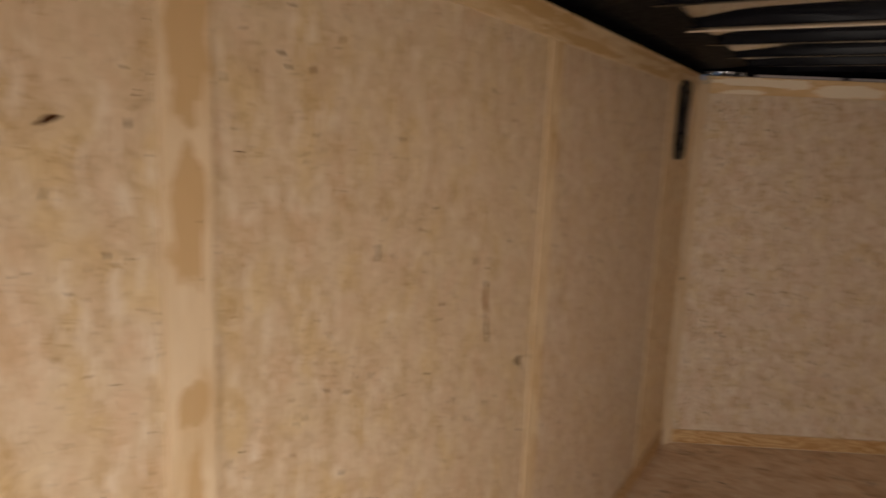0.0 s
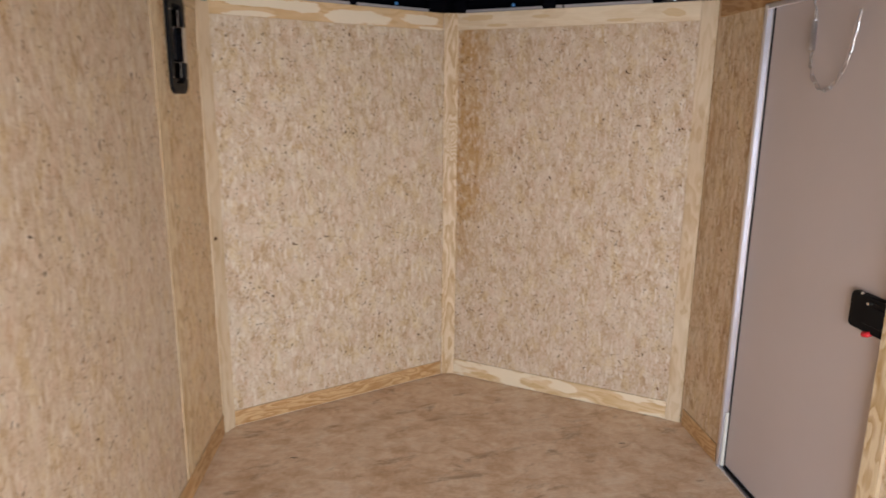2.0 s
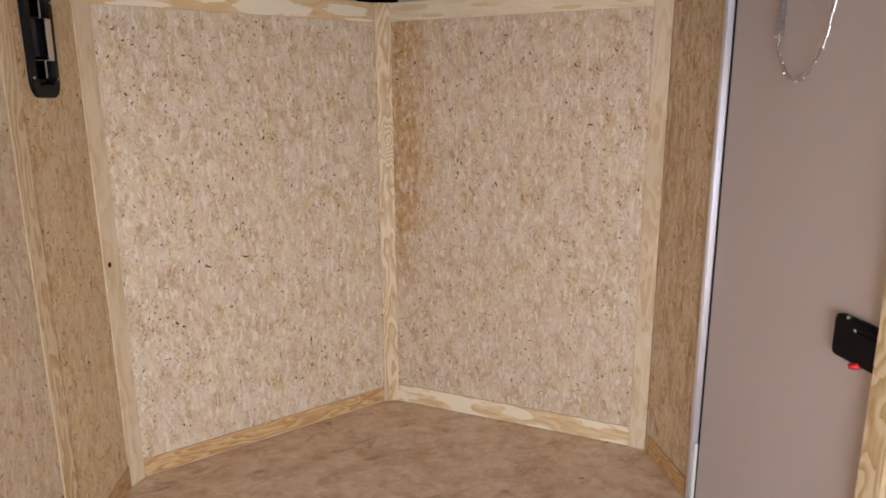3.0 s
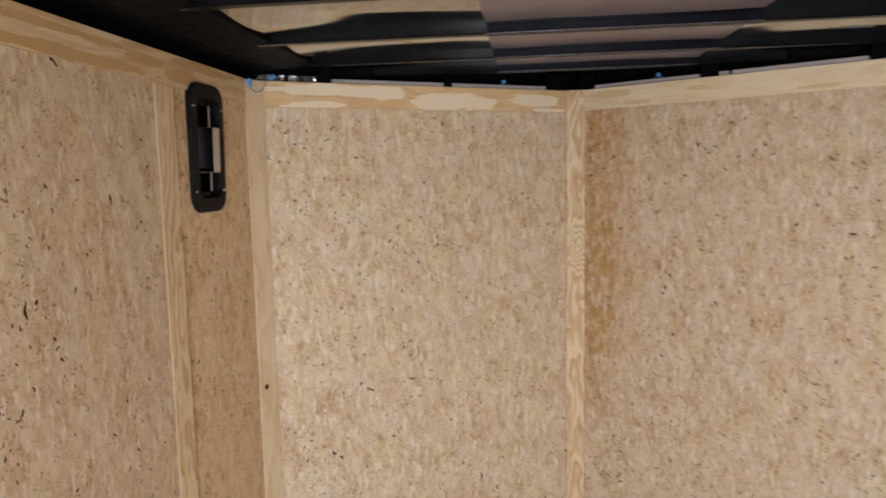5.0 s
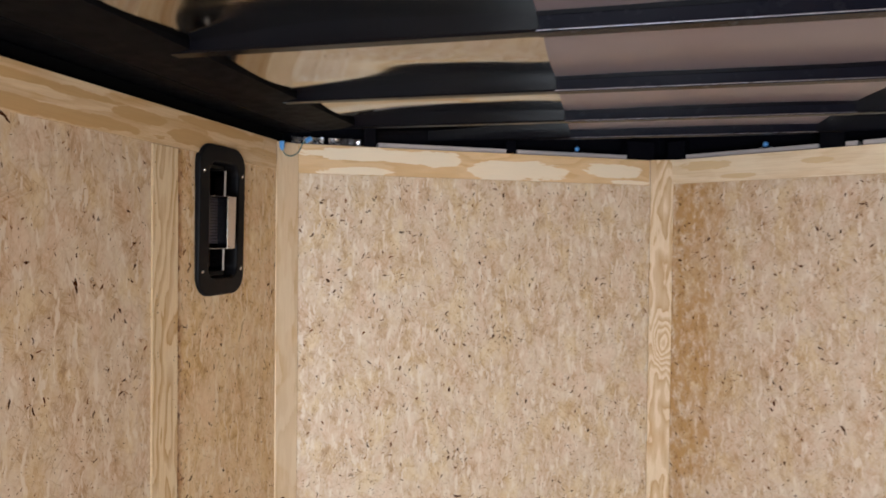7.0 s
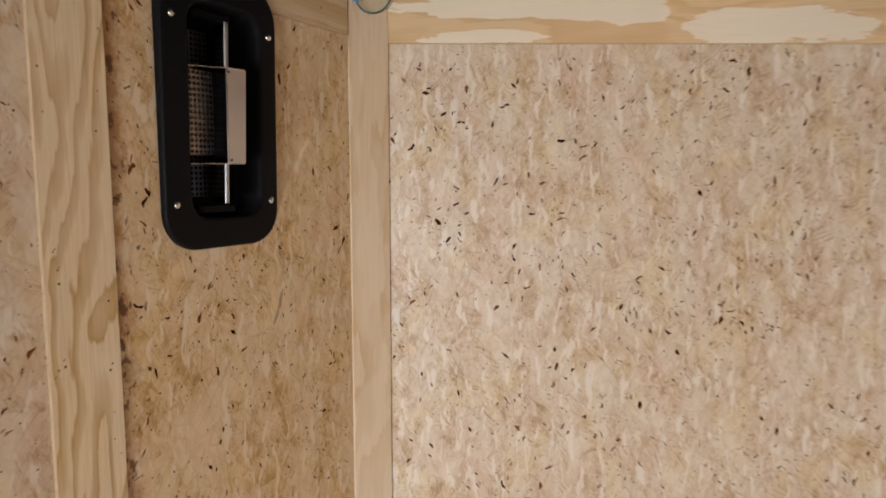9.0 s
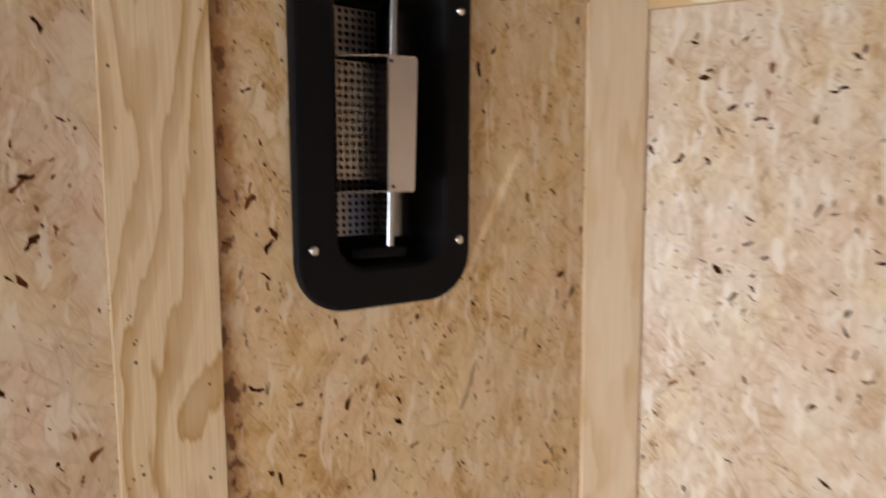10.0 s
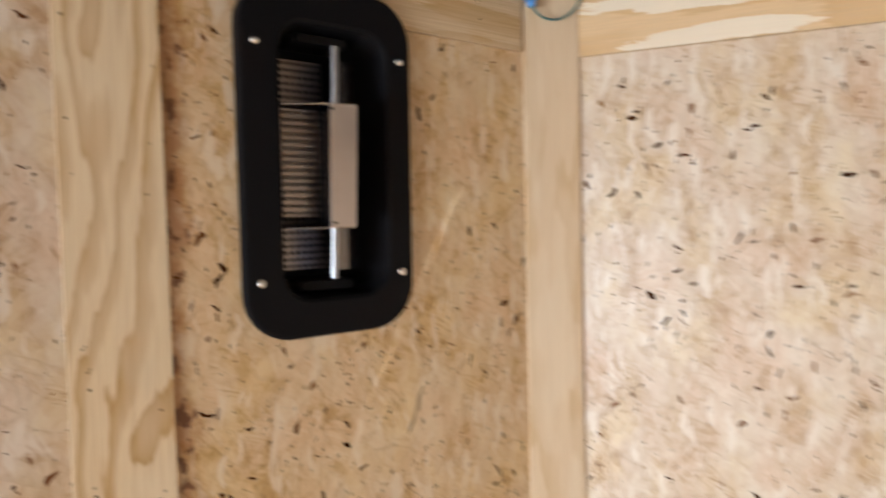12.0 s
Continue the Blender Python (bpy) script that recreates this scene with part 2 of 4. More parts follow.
def ply(name, light, ring, rings=7.0, turned=False, pale=0.3, centre=0.043, wander=3.0, arch=260.0, along=3.3, flow=0.0, whorl=None, marks=(), tint=(0.79, 0.685, 0.525)):
    """Pine plywood: bands of late wood in tall ragged arches along the strip, sharp on one side, fibrous on the other."""
    n = Nodes(name, 0.45)
    n.bsdf.inputs["Specular IOR Level"].default_value = 0.3
    sep = n.add("SeparateXYZ")
    n.link(n.add("TexCoord").outputs["Object"], sep.inputs[0])
    u, z = (sep.outputs[2], sep.outputs[0]) if turned else (sep.outputs[0], sep.outputs[2])

    def grain(across, along):
        return n.coords((along, 1, across) if turned else (across, 1, along))

    fibre = n.noise(grain(520, 9), 1.0, 3.0, 0.7)
    teeth = n.noise(grain(170, 16), 1.0, 3.0, 0.65)
    low = n.noise(grain(15, along), 1.0, 2.0, 0.5, 0.4)
    drift = n.noise(grain(1.0, 4.0), 1.0, 2.0, 0.5)
    off = n.maths("ADD", n.maths("SUBTRACT", u, centre), n.maths("MULTIPLY", n.maths("SUBTRACT", drift, 0.5), 0.13))
    field = n.maths("ADD", n.maths("MULTIPLY", n.maths("MULTIPLY", off, off), arch), n.maths("MULTIPLY", low, wander))
    field = n.maths("ADD", field, n.maths("MULTIPLY", z, rings * 0.22))
    if flow:
        field = n.maths("ADD", field, n.maths("MULTIPLY", off, flow))
    if whorl:
        du = n.maths("DIVIDE", n.maths("SUBTRACT", u, whorl[0]), 0.045)
        dz = n.maths("DIVIDE", n.maths("SUBTRACT", z, whorl[1]), 0.085)
        near = n.maths("EXPONENT", n.maths("MULTIPLY", n.maths("ADD", n.maths("MULTIPLY", du, du), n.maths("MULTIPLY", dz, dz)), -1.0))
        field = n.maths("ADD", field, n.maths("MULTIPLY", near, 3.2))
    field = n.maths("ADD", field, n.maths("MULTIPLY", n.maths("SUBTRACT", teeth, 0.5), 0.32))
    lines = n.maths("FRACT", n.maths("MULTIPLY", field, 1.5))
    band = n.ramp(lines, (0.0, 0.05), (0.32, 0.0), (0.46, 0.45), (0.78, 0.78), (0.87, 1.0), (0.95, 0.05))
    colour = n.mix(n.maths("MULTIPLY", band, 0.95), light, ring)
    colour = n.mix(n.ramp(fibre, (0.33, 0.3), (0.58, 0.0)), colour, tuple(c * f for c, f in zip(ring, (0.85, 0.8, 0.75))))
    wide = n.noise(grain(12, 4.0), 1.0, 2.0, 0.5, 0.3)
    wide = n.maths("ADD", wide, n.maths("MULTIPLY", n.maths("SUBTRACT", teeth, 0.5), 0.08))
    colour = n.mix(n.ramp(wide, (0.50, 0.0), (0.535, pale)), colour, (0.79, 0.685, 0.525))
    # single figures of early or late wood, each an oval with a ragged rim: place across and along, half sizes
    if marks:
        ragged = n.maths("MULTIPLY", n.maths("SUBTRACT", n.noise(grain(34, 9), 1.0, 5.0, 0.62, 0.4), 0.5), 3.4)
        inside = None
        for mu, mz, ru, rz in marks:
            du, dz = n.maths("DIVIDE", n.maths("SUBTRACT", u, mu), ru), n.maths("DIVIDE", n.maths("SUBTRACT", z, mz), rz)
            near = n.maths("SUBTRACT", 1.0, n.maths("ADD", n.maths("MULTIPLY", du, du), n.maths("MULTIPLY", dz, dz)))
            inside = near if inside is None else n.maths("MAXIMUM", inside, near)
        inside = n.maths("ADD", inside, ragged)
        colour = n.mix(n.ramp(inside, (0.0, 0.0), (0.10, 0.9)), colour, tint)
        colour = n.mix(n.ramp(fibre, (0.36, 0.16), (0.55, 0.0)), colour, tuple(c * 0.7 for c in tint))
    n.bump(n.maths("ADD", n.maths("MULTIPLY", fibre, 0.6), band), 0.2, 0.0006)
    return n.done(colour)


def plain(name, colour, rough=0.5, metal=0.0, vary=0.12, scale=30.0, gloss=0.5):
    n = Nodes(name, rough, metal)
    f = n.noise(n.coords(), scale, 4.0, 0.6)
    dim = tuple(c * (1 - vary) for c in colour)
    up = tuple(min(1, c * (1 + vary)) for c in colour)
    n.bsdf.inputs["Specular IOR Level"].default_value = gloss
    return n.done(n.mix(f, dim, up), n.ramp(f, (0.3, max(0.02, rough * 0.85)), (0.7, min(1, rough * 1.15))))


BOARD = strand_board("strand_board")
BOARD_YELLOW = strand_board("strand_board_yellowed", (0.70, 0.605, 0.465), (0.60, 0.475, 0.32), (0.495, 0.35, 0.19), contrast=0.6)
BOARD_TAN = strand_board("strand_board_tan", (0.745, 0.61, 0.415), (0.65, 0.475, 0.275), (0.53, 0.34, 0.145), seam=0.533)
BOARD_BROWN = strand_board("strand_board_water_stained", (0.67, 0.54, 0.385), (0.57, 0.42, 0.265), (0.37, 0.215, 0.09), blotch=0.85, runs=(11, 1, 2.2), contrast=0.8)
BOARD_STAINED = strand_board("strand_board_stained", (0.645, 0.55, 0.44), (0.55, 0.42, 0.30), (0.465, 0.32, 0.19), stain=True)
PINE = ply("pine_plywood_upright", (0.80, 0.67, 0.46), (0.50, 0.31, 0.12), rings=4.0, along=3.2, arch=120.0, flow=15.0, wander=3.6, pale=0.2)
PINE_SOFT = ply("pine_plywood_soft_figure", (0.72, 0.58, 0.405), (0.60, 0.435, 0.25), rings=3.0, along=2.0, arch=60.0, flow=13.0, wander=1.8, pale=0.3)
PINE_WHORL = ply("pine_plywood_whorled", (0.73, 0.585, 0.40), (0.47, 0.28, 0.11), rings=9, pale=0.1, centre=0.0, wander=4.0, whorl=(0.012, 1.405))
PINE_FLAT = ply("pine_plywood_level", (0.735, 0.585, 0.375), (0.58, 0.395, 0.19), rings=3.0, turned=True, along=2.4, arch=40.0, flow=12.0, wander=2.0, pale=0.25, tint=(0.55, 0.36, 0.165),
                marks=((0.016, 0.82, 0.014, 0.28), (0.048, 0.60, 0.014, 0.08), (0.062, 0.98, 0.010, 0.30), (0.030, 0.42, 0.018, 0.08), (0.070, 0.28, 0.012, 0.20), (0.020, 1.60, 0.016, 0.35), (0.060, 2.10, 0.018, 0.40), (0.030, 2.90, 0.020, 0.40)))
PINE_PALE = ply("pine_plywood_pale", (0.61, 0.475, 0.325), (0.50, 0.35, 0.20))
PINE_PALE_FLAT = ply("pine_plywood_pale_level", (0.75, 0.635, 0.475), (0.68, 0.54, 0.36), turned=True, wander=1.5, pale=0.4, tint=(0.63, 0.47, 0.27),
                     marks=((0.060, 1.12, 0.016, 0.10), (0.018, 1.00, 0.009, 0.06), (0.052, 0.76, 0.010, 0.05), (0.018, 0.36, 0.010, 0.07), (0.040, 0.12, 0.018, 0.05)))
PINE_PATCH = ply("pine_plywood_patched", (0.72, 0.52, 0.295), (0.62, 0.41, 0.20), turned=True, pale=0.0, wander=2.0, tint=(0.82, 0.73, 0.58),
                 marks=((0.012, 1.05, 0.013, 0.12), (0.066, 0.97, 0.020, 0.25), (0.060, 0.80, 0.026, 0.10), (0.034, 0.51, 0.036, 0.175), (0.045, 0.145, 0.024, 0.12), (0.008, 0.06, 0.008, 0.10)))
PINE_TONGUE = ply("pine_plywood_tongued", (0.755, 0.63, 0.455), (0.66, 0.51, 0.32), along=3.0, arch=60.0, flow=5.0, wander=1.5, pale=0.3, tint=(0.57, 0.40, 0.215),
                  marks=((0.040, 1.475, 0.034, 0.10), (0.040, 1.74, 0.038, 0.145), (0.040, 1.20, 0.030, 0.035), (0.036, 0.98, 0.022, 0.16), (0.045, 0.5, 0.03, 0.25)))
PINE_WHITE = ply("pine_plywood_white_patched", (0.70, 0.53, 0.33), (0.56, 0.375, 0.18), turned=True, pale=0.9)
PINE_ORANGE = ply("pine_plywood_orange", (0.64, 0.43, 0.225), (0.40, 0.20, 0.065), rings=9, turned=True, pale=0.0, wander=5.0)
PINE_BROWN = ply("pine_plywood_brown", (0.52, 0.33, 0.165), (0.36, 0.185, 0.065), rings=9, turned=True, pale=0.0, wander=5.0)
PINE_EDGE = plain("plywood_edge", (0.49, 0.37, 0.235), 0.75, vary=0.25, scale=120.0, gloss=0.2)
BLACK_PLASTIC = plain("black_plastic", (0.0075, 0.0070, 0.0080), 0.45, gloss=0.08)
BLACK_STEEL = plain("black_painted_steel", (0.004, 0.004, 0.006), 0.22, gloss=0.09, vary=0.03)
SKIN = plain("outer_skin_steel", (0.005, 0.005, 0.006), 0.5, gloss=0.02)
STEEL = plain("bright_steel", (0.78, 0.78, 0.78), 0.16, 1.0)
DARK_STEEL = plain("dull_steel", (0.26, 0.26, 0.28), 0.35, 1.0)
CHAIN_STEEL = plain("zinc_chain", (0.66, 0.64, 0.66), 0.38, 1.0)
# steel whose near-black colour holds the reflection of the dark pan
CHEEK = plain("steel_dark_reflection", (0.035, 0.038, 0.055), 0.22, 1.0)
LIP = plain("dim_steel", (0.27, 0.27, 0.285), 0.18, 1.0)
BLADE = plain("brushed_steel", (0.46, 0.46, 0.48), 0.36, 1.0)
SATIN = plain("satin_steel", (0.70, 0.65, 0.62), 0.35, 1.0)
PERF = plain("perforated_steel", (0.36, 0.305, 0.255), 0.34, 1.0)
ALU = plain("aluminium", (0.78, 0.77, 0.83), 0.4, 1.0, vary=0.06, scale=14.0)
DOOR_PAINT = plain("door_paint", (0.53, 0.462, 0.455), 0.42, vary=0.05, scale=4.0)
FILM = plain("grey_film", (0.195, 0.168, 0.195), 0.32, vary=0.06, scale=3.0)
FILM_DARK = plain("dark_film", (0.006, 0.006, 0.011), 0.25, gloss=0.08, vary=0.03)
# pale metal for the highlight line on the bows' lower edge
BOW_EDGE = plain("bow_edge", (0.23, 0.23, 0.28), 0.3, 1.0, vary=0.04)
MIRROR = plain("bare_roof_sheet", (0.52, 0.50, 0.465), 0.10, 1.0, vary=0.05, scale=5.0)
LEDGE = plain("grey_ledge", (0.42, 0.39, 0.40), 0.4)
FOIL = plain("foil", (0.75, 0.75, 0.78), 0.2, 1.0)
STRAP = plain("pale_strap", (0.62, 0.53, 0.42), 0.5)
BLUE = plain("blue_plastic", (0.10, 0.33, 0.75), 0.35)
TEAL = plain("teal_wire", (0.04, 0.16, 0.17), 0.4)
RED = plain("red_plastic", (0.65, 0.02, 0.03), 0.4)
WHITE = plain("white_glare", (0.7, 0.68, 0.62), 0.4)
BARK = plain("dark_bark", (0.06, 0.021, 0.008), 0.9, gloss=0.0, vary=0.5, scale=160.0)

BARK_PALE = plain("red_bark", (0.34, 0.18, 0.085), 0.9, gloss=0.0, vary=0.4, scale=120.0)
SMUDGE = plain("grey_smudge", (0.44, 0.325, 0.205), 0.8, gloss=0.1, vary=0.3, scale=150.0)


def sliver_material(name, *stops):
    """Bark slivers, each with a tone of its own."""
    n = Nodes(name, 0.85)
    n.bsdf.inputs["Specular IOR Level"].default_value = 0.0
    own = n.add("NewGeometry").outputs["Random Per Island"]
    return n.done(n.ramp(own, *stops))


SLIVERS = sliver_material("bark_slivers", (0.0, (0.035, 0.010, 0.003)), (0.5, (0.085, 0.027, 0.008)), (0.72, (0.19, 0.075, 0.028)), (0.88, (0.31, 0.17, 0.075)), (1.0, (0.36, 0.23, 0.13)))
SLIVERS_DARK = sliver_material("dark_bark_slivers", (0.0, (0.032, 0.010, 0.003)), (0.6, (0.085, 0.030, 0.009)), (1.0, (0.20, 0.085, 0.030)))


def floor_material():
    n = Nodes("worn_plywood_floor", 0.5)
    base = n.coords(jitter=False)
    streak = n.noise(n.coords((10, 14, 1), jitter=False), 1.0, 6.0, 0.7, 0.5)
    fine = n.noise(n.coords((30, 150, 1), jitter=False), 1.0, 3.0, 0.65)
    colour = n.ramp(streak, (0.30, (0.56, 0.37, 0.225)), (0.44, (0.71, 0.515, 0.355)), (0.56, (0.78, 0.62, 0.465)), (0.72, (0.82, 0.71, 0.59)))
    colour = n.mix(n.ramp(fine, (0.3, 0.3), (0.55, 0.0)), colour, (0.37, 0.24, 0.14))
    blot = n.noise(base, 4.0, 6.0, 0.75)
    colour = n.mix(n.ramp(blot, (0.48, 0.0), (0.66, 0.65)), colour, (0.48, 0.29, 0.155))
    scuff = n.noise(n.coords((3.5, 8, 1), (0, 0, 12), jitter=False), 1.0, 6.0, 0.75, 0.5)
    colour = n.mix(n.ramp(scuff, (0.57, 0.0), (0.67, 0.65)), colour, (0.26, 0.15, 0.08))
    chip = n.cells(n.coords((9, 40, 1), jitter=False), 1.0)
    split = n.add("SeparateColor")
    n.link(chip.outputs["Color"], split.inputs[0])
    dark = n.maths("MULTIPLY", n.ramp(chip.outputs["Distance"], (0.14, 1.0), (0.2, 0.0)), n.ramp(split.outputs[0], (0.965, 0.0), (0.975, 1.0)))
    colour = n.mix(dark, colour, (0.06, 0.035, 0.025))
    n.bump(fine, 0.2, 0.001)
    return n.done(colour, n.ramp(blot, (0.3, 0.4), (0.7, 0.6)))


FLOOR = floor_material()


def gravel_material():
    n = Nodes("gravel", 0.9)
    f = n.noise(n.coords(jitter=False), 40.0, 5.0, 0.7)
    return n.done(n.ramp(f, (0.3, (0.12, 0.11, 0.10)), (0.7, (0.3, 0.28, 0.26))))


# ---- mesh helpers ----
def mesh_of(bm, name, material, smooth=False):
    me = bpy.data.meshes.new(name)
    bm.to_mesh(me)
    bm.free()
    me.materials.append(material)
    if smooth:
        me.shade_smooth()
    return me


def part(name, bm, material, parent=None, label="", smooth=False, at=None):
    """Links a bmesh as one mesh object, under a thing or a part where one is given."""
    ob = new(name, mesh_of(bm, name, material, smooth))
    if at is not None:
        ob.matrix_basis = at
    ob.parent = parent
    if label:
        tagged(ob, label)
    return ob


def slab(x0, x1, y0, y1, z0, z1, bevel=0.0015, bm=None):
    """A box with eased edges; adds to bm where one is given."""
    one = bmesh.new()
    vs = [one.verts.new((x, y, z)) for x in (x0, x1) for y in (y0, y1) for z in (z0, z1)]
    for f in ((0, 1, 3, 2), (4, 6, 7, 5), (0, 4, 5, 1), (2, 3, 7, 6), (0, 2, 6, 4), (1, 5, 7, 3)):
        one.faces.new([vs[i] for i in f])
    if bevel:
        bmesh.ops.bevel(one, geom=one.edges[:], offset=bevel, segments=1, affect="EDGES")
    if bm is None:
        return one
    me = bpy.data.meshes.new("part")
    one.to_mesh(me)
    one.free()
    bm.from_mesh(me)
    bpy.data.meshes.remove(me)
    return bm


def rod(points, radius, bm=None, sides=8, closed=False):
    """A round bar along points."""
    bm = bm or bmesh.new()
    pts = [Vector(p) for p in points]
    rings = []
    for i, p in enumerate(pts):
        a = pts[i - 1] if (i or closed) else p
        b = pts[(i + 1) % len(pts)] if (i + 1 < len(pts) or closed) else p
        d = (b - a).normalized()
        side = d.orthogonal() if not rings else last - d * last.dot(d)
        side.normalize()
        last = side
        up = d.cross(side)
        rings.append([bm.verts.new(p + radius * (math.cos(q) * side + math.sin(q) * up)) for q in [2 * math.pi * k / sides for k in range(sides)]])
    pairs = list(zip(rings, rings[1:])) + ([(rings[-1], rings[0])] if closed else [])
    for r0, r1 in pairs:
        for k in range(sides):
            bm.faces.new((r0[k], r0[(k + 1) % sides], r1[(k + 1) % sides], r1[k]))
    if not closed:
        bm.faces.new(rings[0][::-1])
        bm.faces.new(rings[-1])
    return bm


def round_rect(y0, y1, z0, z1, r, steps=8):
    """Points round a rectangle with rounded corners, counterclockwise."""
    out = []
    for cy, cz, a in ((y1 - r, z1 - r, 0), (y0 + r, z1 - r, 90), (y0 + r, z0 + r, 180), (y1 - r, z0 + r, 270)):
        for k in range(steps + 1):
            q = radians(a + 90 * k / steps)
            out.append((cy + r * math.cos(q), cz + r * math.sin(q)))
    return out


def loft(bm, loops, cap_last=True, cap_first=False):
    """Joins closed loops of equal length."""
    rings = [[bm.verts.new(p) for p in loop] for loop in loops]
    n = len(rings[0])
    for r0, r1 in zip(rings, rings[1:]):
        for k in range(n):
            bm.faces.new((r0[k], r0[(k + 1) % n], r1[(k + 1) % n], r1[k]))
    if cap_last:
        bm.faces.new(rings[-1])
    if cap_first:
        bm.faces.new(rings[0][::-1])
    return bm


# ---- plan ----
LEFT, RIGHT, TOP = -1.15, 1.15, 2.058
A, B, C = Vector((LEFT, 3.859)), Vector((0.0, 4.503)), Vector((RIGHT, 3.802))
THICK = 0.05      # stud space and outer skin behind the boards
SHEET = 0.010     # boards
BATTEN = 0.006    # strips over the joints


class Wall:
    """A wall from p to q with the room on its left: u runs along it, d into the room."""

    def __init__(self, name, p, q, label, z1=TOP):
        u = (q - p).normalized()
        self.length = (q - p).length
        self.m = Matrix(((u.x, -u.y, 0, p.x), (u.y, u.x, 0, p.y), (0, 0, 1, 0), (0, 0, 0, 1)))
        self.thing = tagged(new(name), label, "wall", kind="structure")
        self.thing.matrix_basis = self.m

    def strip(self, name, material, u0, u1, z0, z1, d0=0.0, d1=BATTEN, label="", bevel=0.0007):
        """A board or strip; its own origin lies at its lower corner."""
        bm = slab(0, u1 - u0, d0, d1, 0, z1 - z0, bevel)
        for f in bm.faces:
            f.material_index = 0 if f.normal.y > 0.9 else 1
        ob = part(name, bm, material, self.thing, label, at=pose(u0, 0, z0))
        ob.data.materials.append(PINE_EDGE if d1 > 0 else material)
        return ob

    def back(self, u0, u1, z0, z1):
        return self.strip("outer_skin", SKIN, u0, u1, z0, z1, -SHEET - THICK, -SHEET - 0.002, "dark steel outer skin behind the boards")

    def sheet(self, u0, u1, z0, z1, material=BOARD):
        return self.strip("panel", material, u0, u1, z0, z1, -SHEET, 0.0, bevel=0.001)


# ---- floor, ground ----
bm = bmesh.new()
outline = [(LEFT - 0.06, REAR), (RIGHT + 0.06, REAR), (RIGHT + 0.06, C.y), (0, B.y + 0.06), (LEFT - 0.06, A.y)]
loft(bm, [[(x, y, -0.03) for x, y in outline], [(x, y, 0.0) for x, y in outline]], True, True)
floor = tagged(part("floor", bm, FLOOR), "worn brown plywood trailer floor with dark scuffs", "floor", kind="structure")
floor.matrix_basis = pose(0, 0, 0)
bm = bmesh.new()
bm.faces.new([bm.verts.new((x, y, -0.5)) for x, y in ((-300, -300), (300, -300), (300, 300), (-300, 300))])
tagged(part("ground", bm, gravel_material()), "grey gravel ground outside the open rear", "ground", kind="structure")

# ---- left wall ----
left = Wall("wall_left", A, Vector((LEFT, REAR)), "strand board trailer wall with pine strips over the joints")


def ly(y):
    return A.y - y


VENT_Y, VENT_Z, VENT_W, VENT_H = 3.4985, 1.8115, 0.2105, 0.376
vy0, vy1, vz0, vz1 = VENT_Y - 0.075, VENT_Y + 0.075, VENT_Z - 0.155, VENT_Z + 0.155
for y0, y1 in ((REAR, 0.670), (0.672, 1.905), (1.907, 3.280)):
    left.sheet(ly(y1), ly(y0), 0.0, TOP, BOARD_YELLOW if y0 < 1.0 else BOARD)
# the vent's opening is cut through board and skin
for name, material, d0, d1, far in (("panel", BOARD_TAN, -SHEET, 0.0, 3.282), ("outer_skin", SKIN, -SHEET - THICK, -SHEET - 0.002, REAR)):
    bm = bmesh.new()
    for y0, y1, z0, z1 in ((far, vy0, 0, TOP), (vy1, A.y, 0, TOP), (vy0, vy1, 0, vz0), (vy0, vy1, vz1, TOP)):
        slab(ly(y1), ly(y0), d0, d1, z0, z1, 0, bm)
    part(name, bm, material, left.thing)
TRIM0 = 1.972
for y0, y1 in ((0.630, 0.713), (1.862, 1.952), (3.238, 3.326)):
    left.strip("batten", PINE_TONGUE if y0 < 1.0 else PINE, ly(y1), ly(y0), 0.105, TRIM0 - 0.001, label="pine plywood strip over a joint")
left.strip("top_trim", PINE_FLAT, ly(3.796), ly(REAR), TRIM0, TOP, label="pine plywood strip along the top")
left.strip("baseboard", PINE_ORANGE, ly(3.796), ly(REAR), 0.002, 0.104, label="brown pine strip along the floor")
# this strip lies across the corner, one edge on each wall
corner = part("corner_batten", slab(0.005, 0.0865, -0.005, 0.0045, 0.001, TOP - 0.001), PINE_SOFT, left.thing, "pine strip across the corner")
corner.matrix_basis = left.m.inverted() @ Matrix(((-0.46, 0.888, 0, LEFT + 0.0385), (-0.888, -0.46, 0, 3.8805), (0, 0, 1, 0), (0, 0, 0, 1)))

# ---- nose walls ----
nose_left = Wall("wall_nose_left", B, A, "strand board panel of the trailer's pointed nose")
n = nose_left.length
nose_left.back(0.0, n + 0.03, -0.03, TOP)
nose_left.sheet(0.003, n - 0.001, 0.0, TOP)
nose_left.strip("top_trim", PINE_PATCH, 0.05, n - 0.036, TRIM0 - 0.004, TOP, label="pine strip with white wood patches")
nose_left.strip("baseboard", PINE_ORANGE, 0.05, n - 0.036, 0.006, 0.085, label="orange pine strip along the floor")

nose_right = Wall("wall_nose_right", C, B, "strand board panel of the trailer's pointed nose with orange stains")
n = nose_right.length
nose_right.back(-0.03, n, -0.03, TOP)
nose_right.sheet(0.001, n - 0.003, 0.0, TOP, BOARD_STAINED)
nose_right.strip("top_trim", PINE_PALE_FLAT, 0.075, n - 0.045, TRIM0, TOP, label="pale pine strip along the top")
nose_right.strip("baseboard", PINE_WHITE, 0.075, n - 0.045, 0.004, 0.1, label="pale pine strip along the floor")
nose_right.strip("corner_batten", PINE_PALE, 0.0, 0.074, 0.0, TOP - 0.002, label="pale pine strip in the corner")
apex = tagged(new("apex_batten"), "pine strip with a whorled knot up the nose's inner corner", "trim", kind="structure")
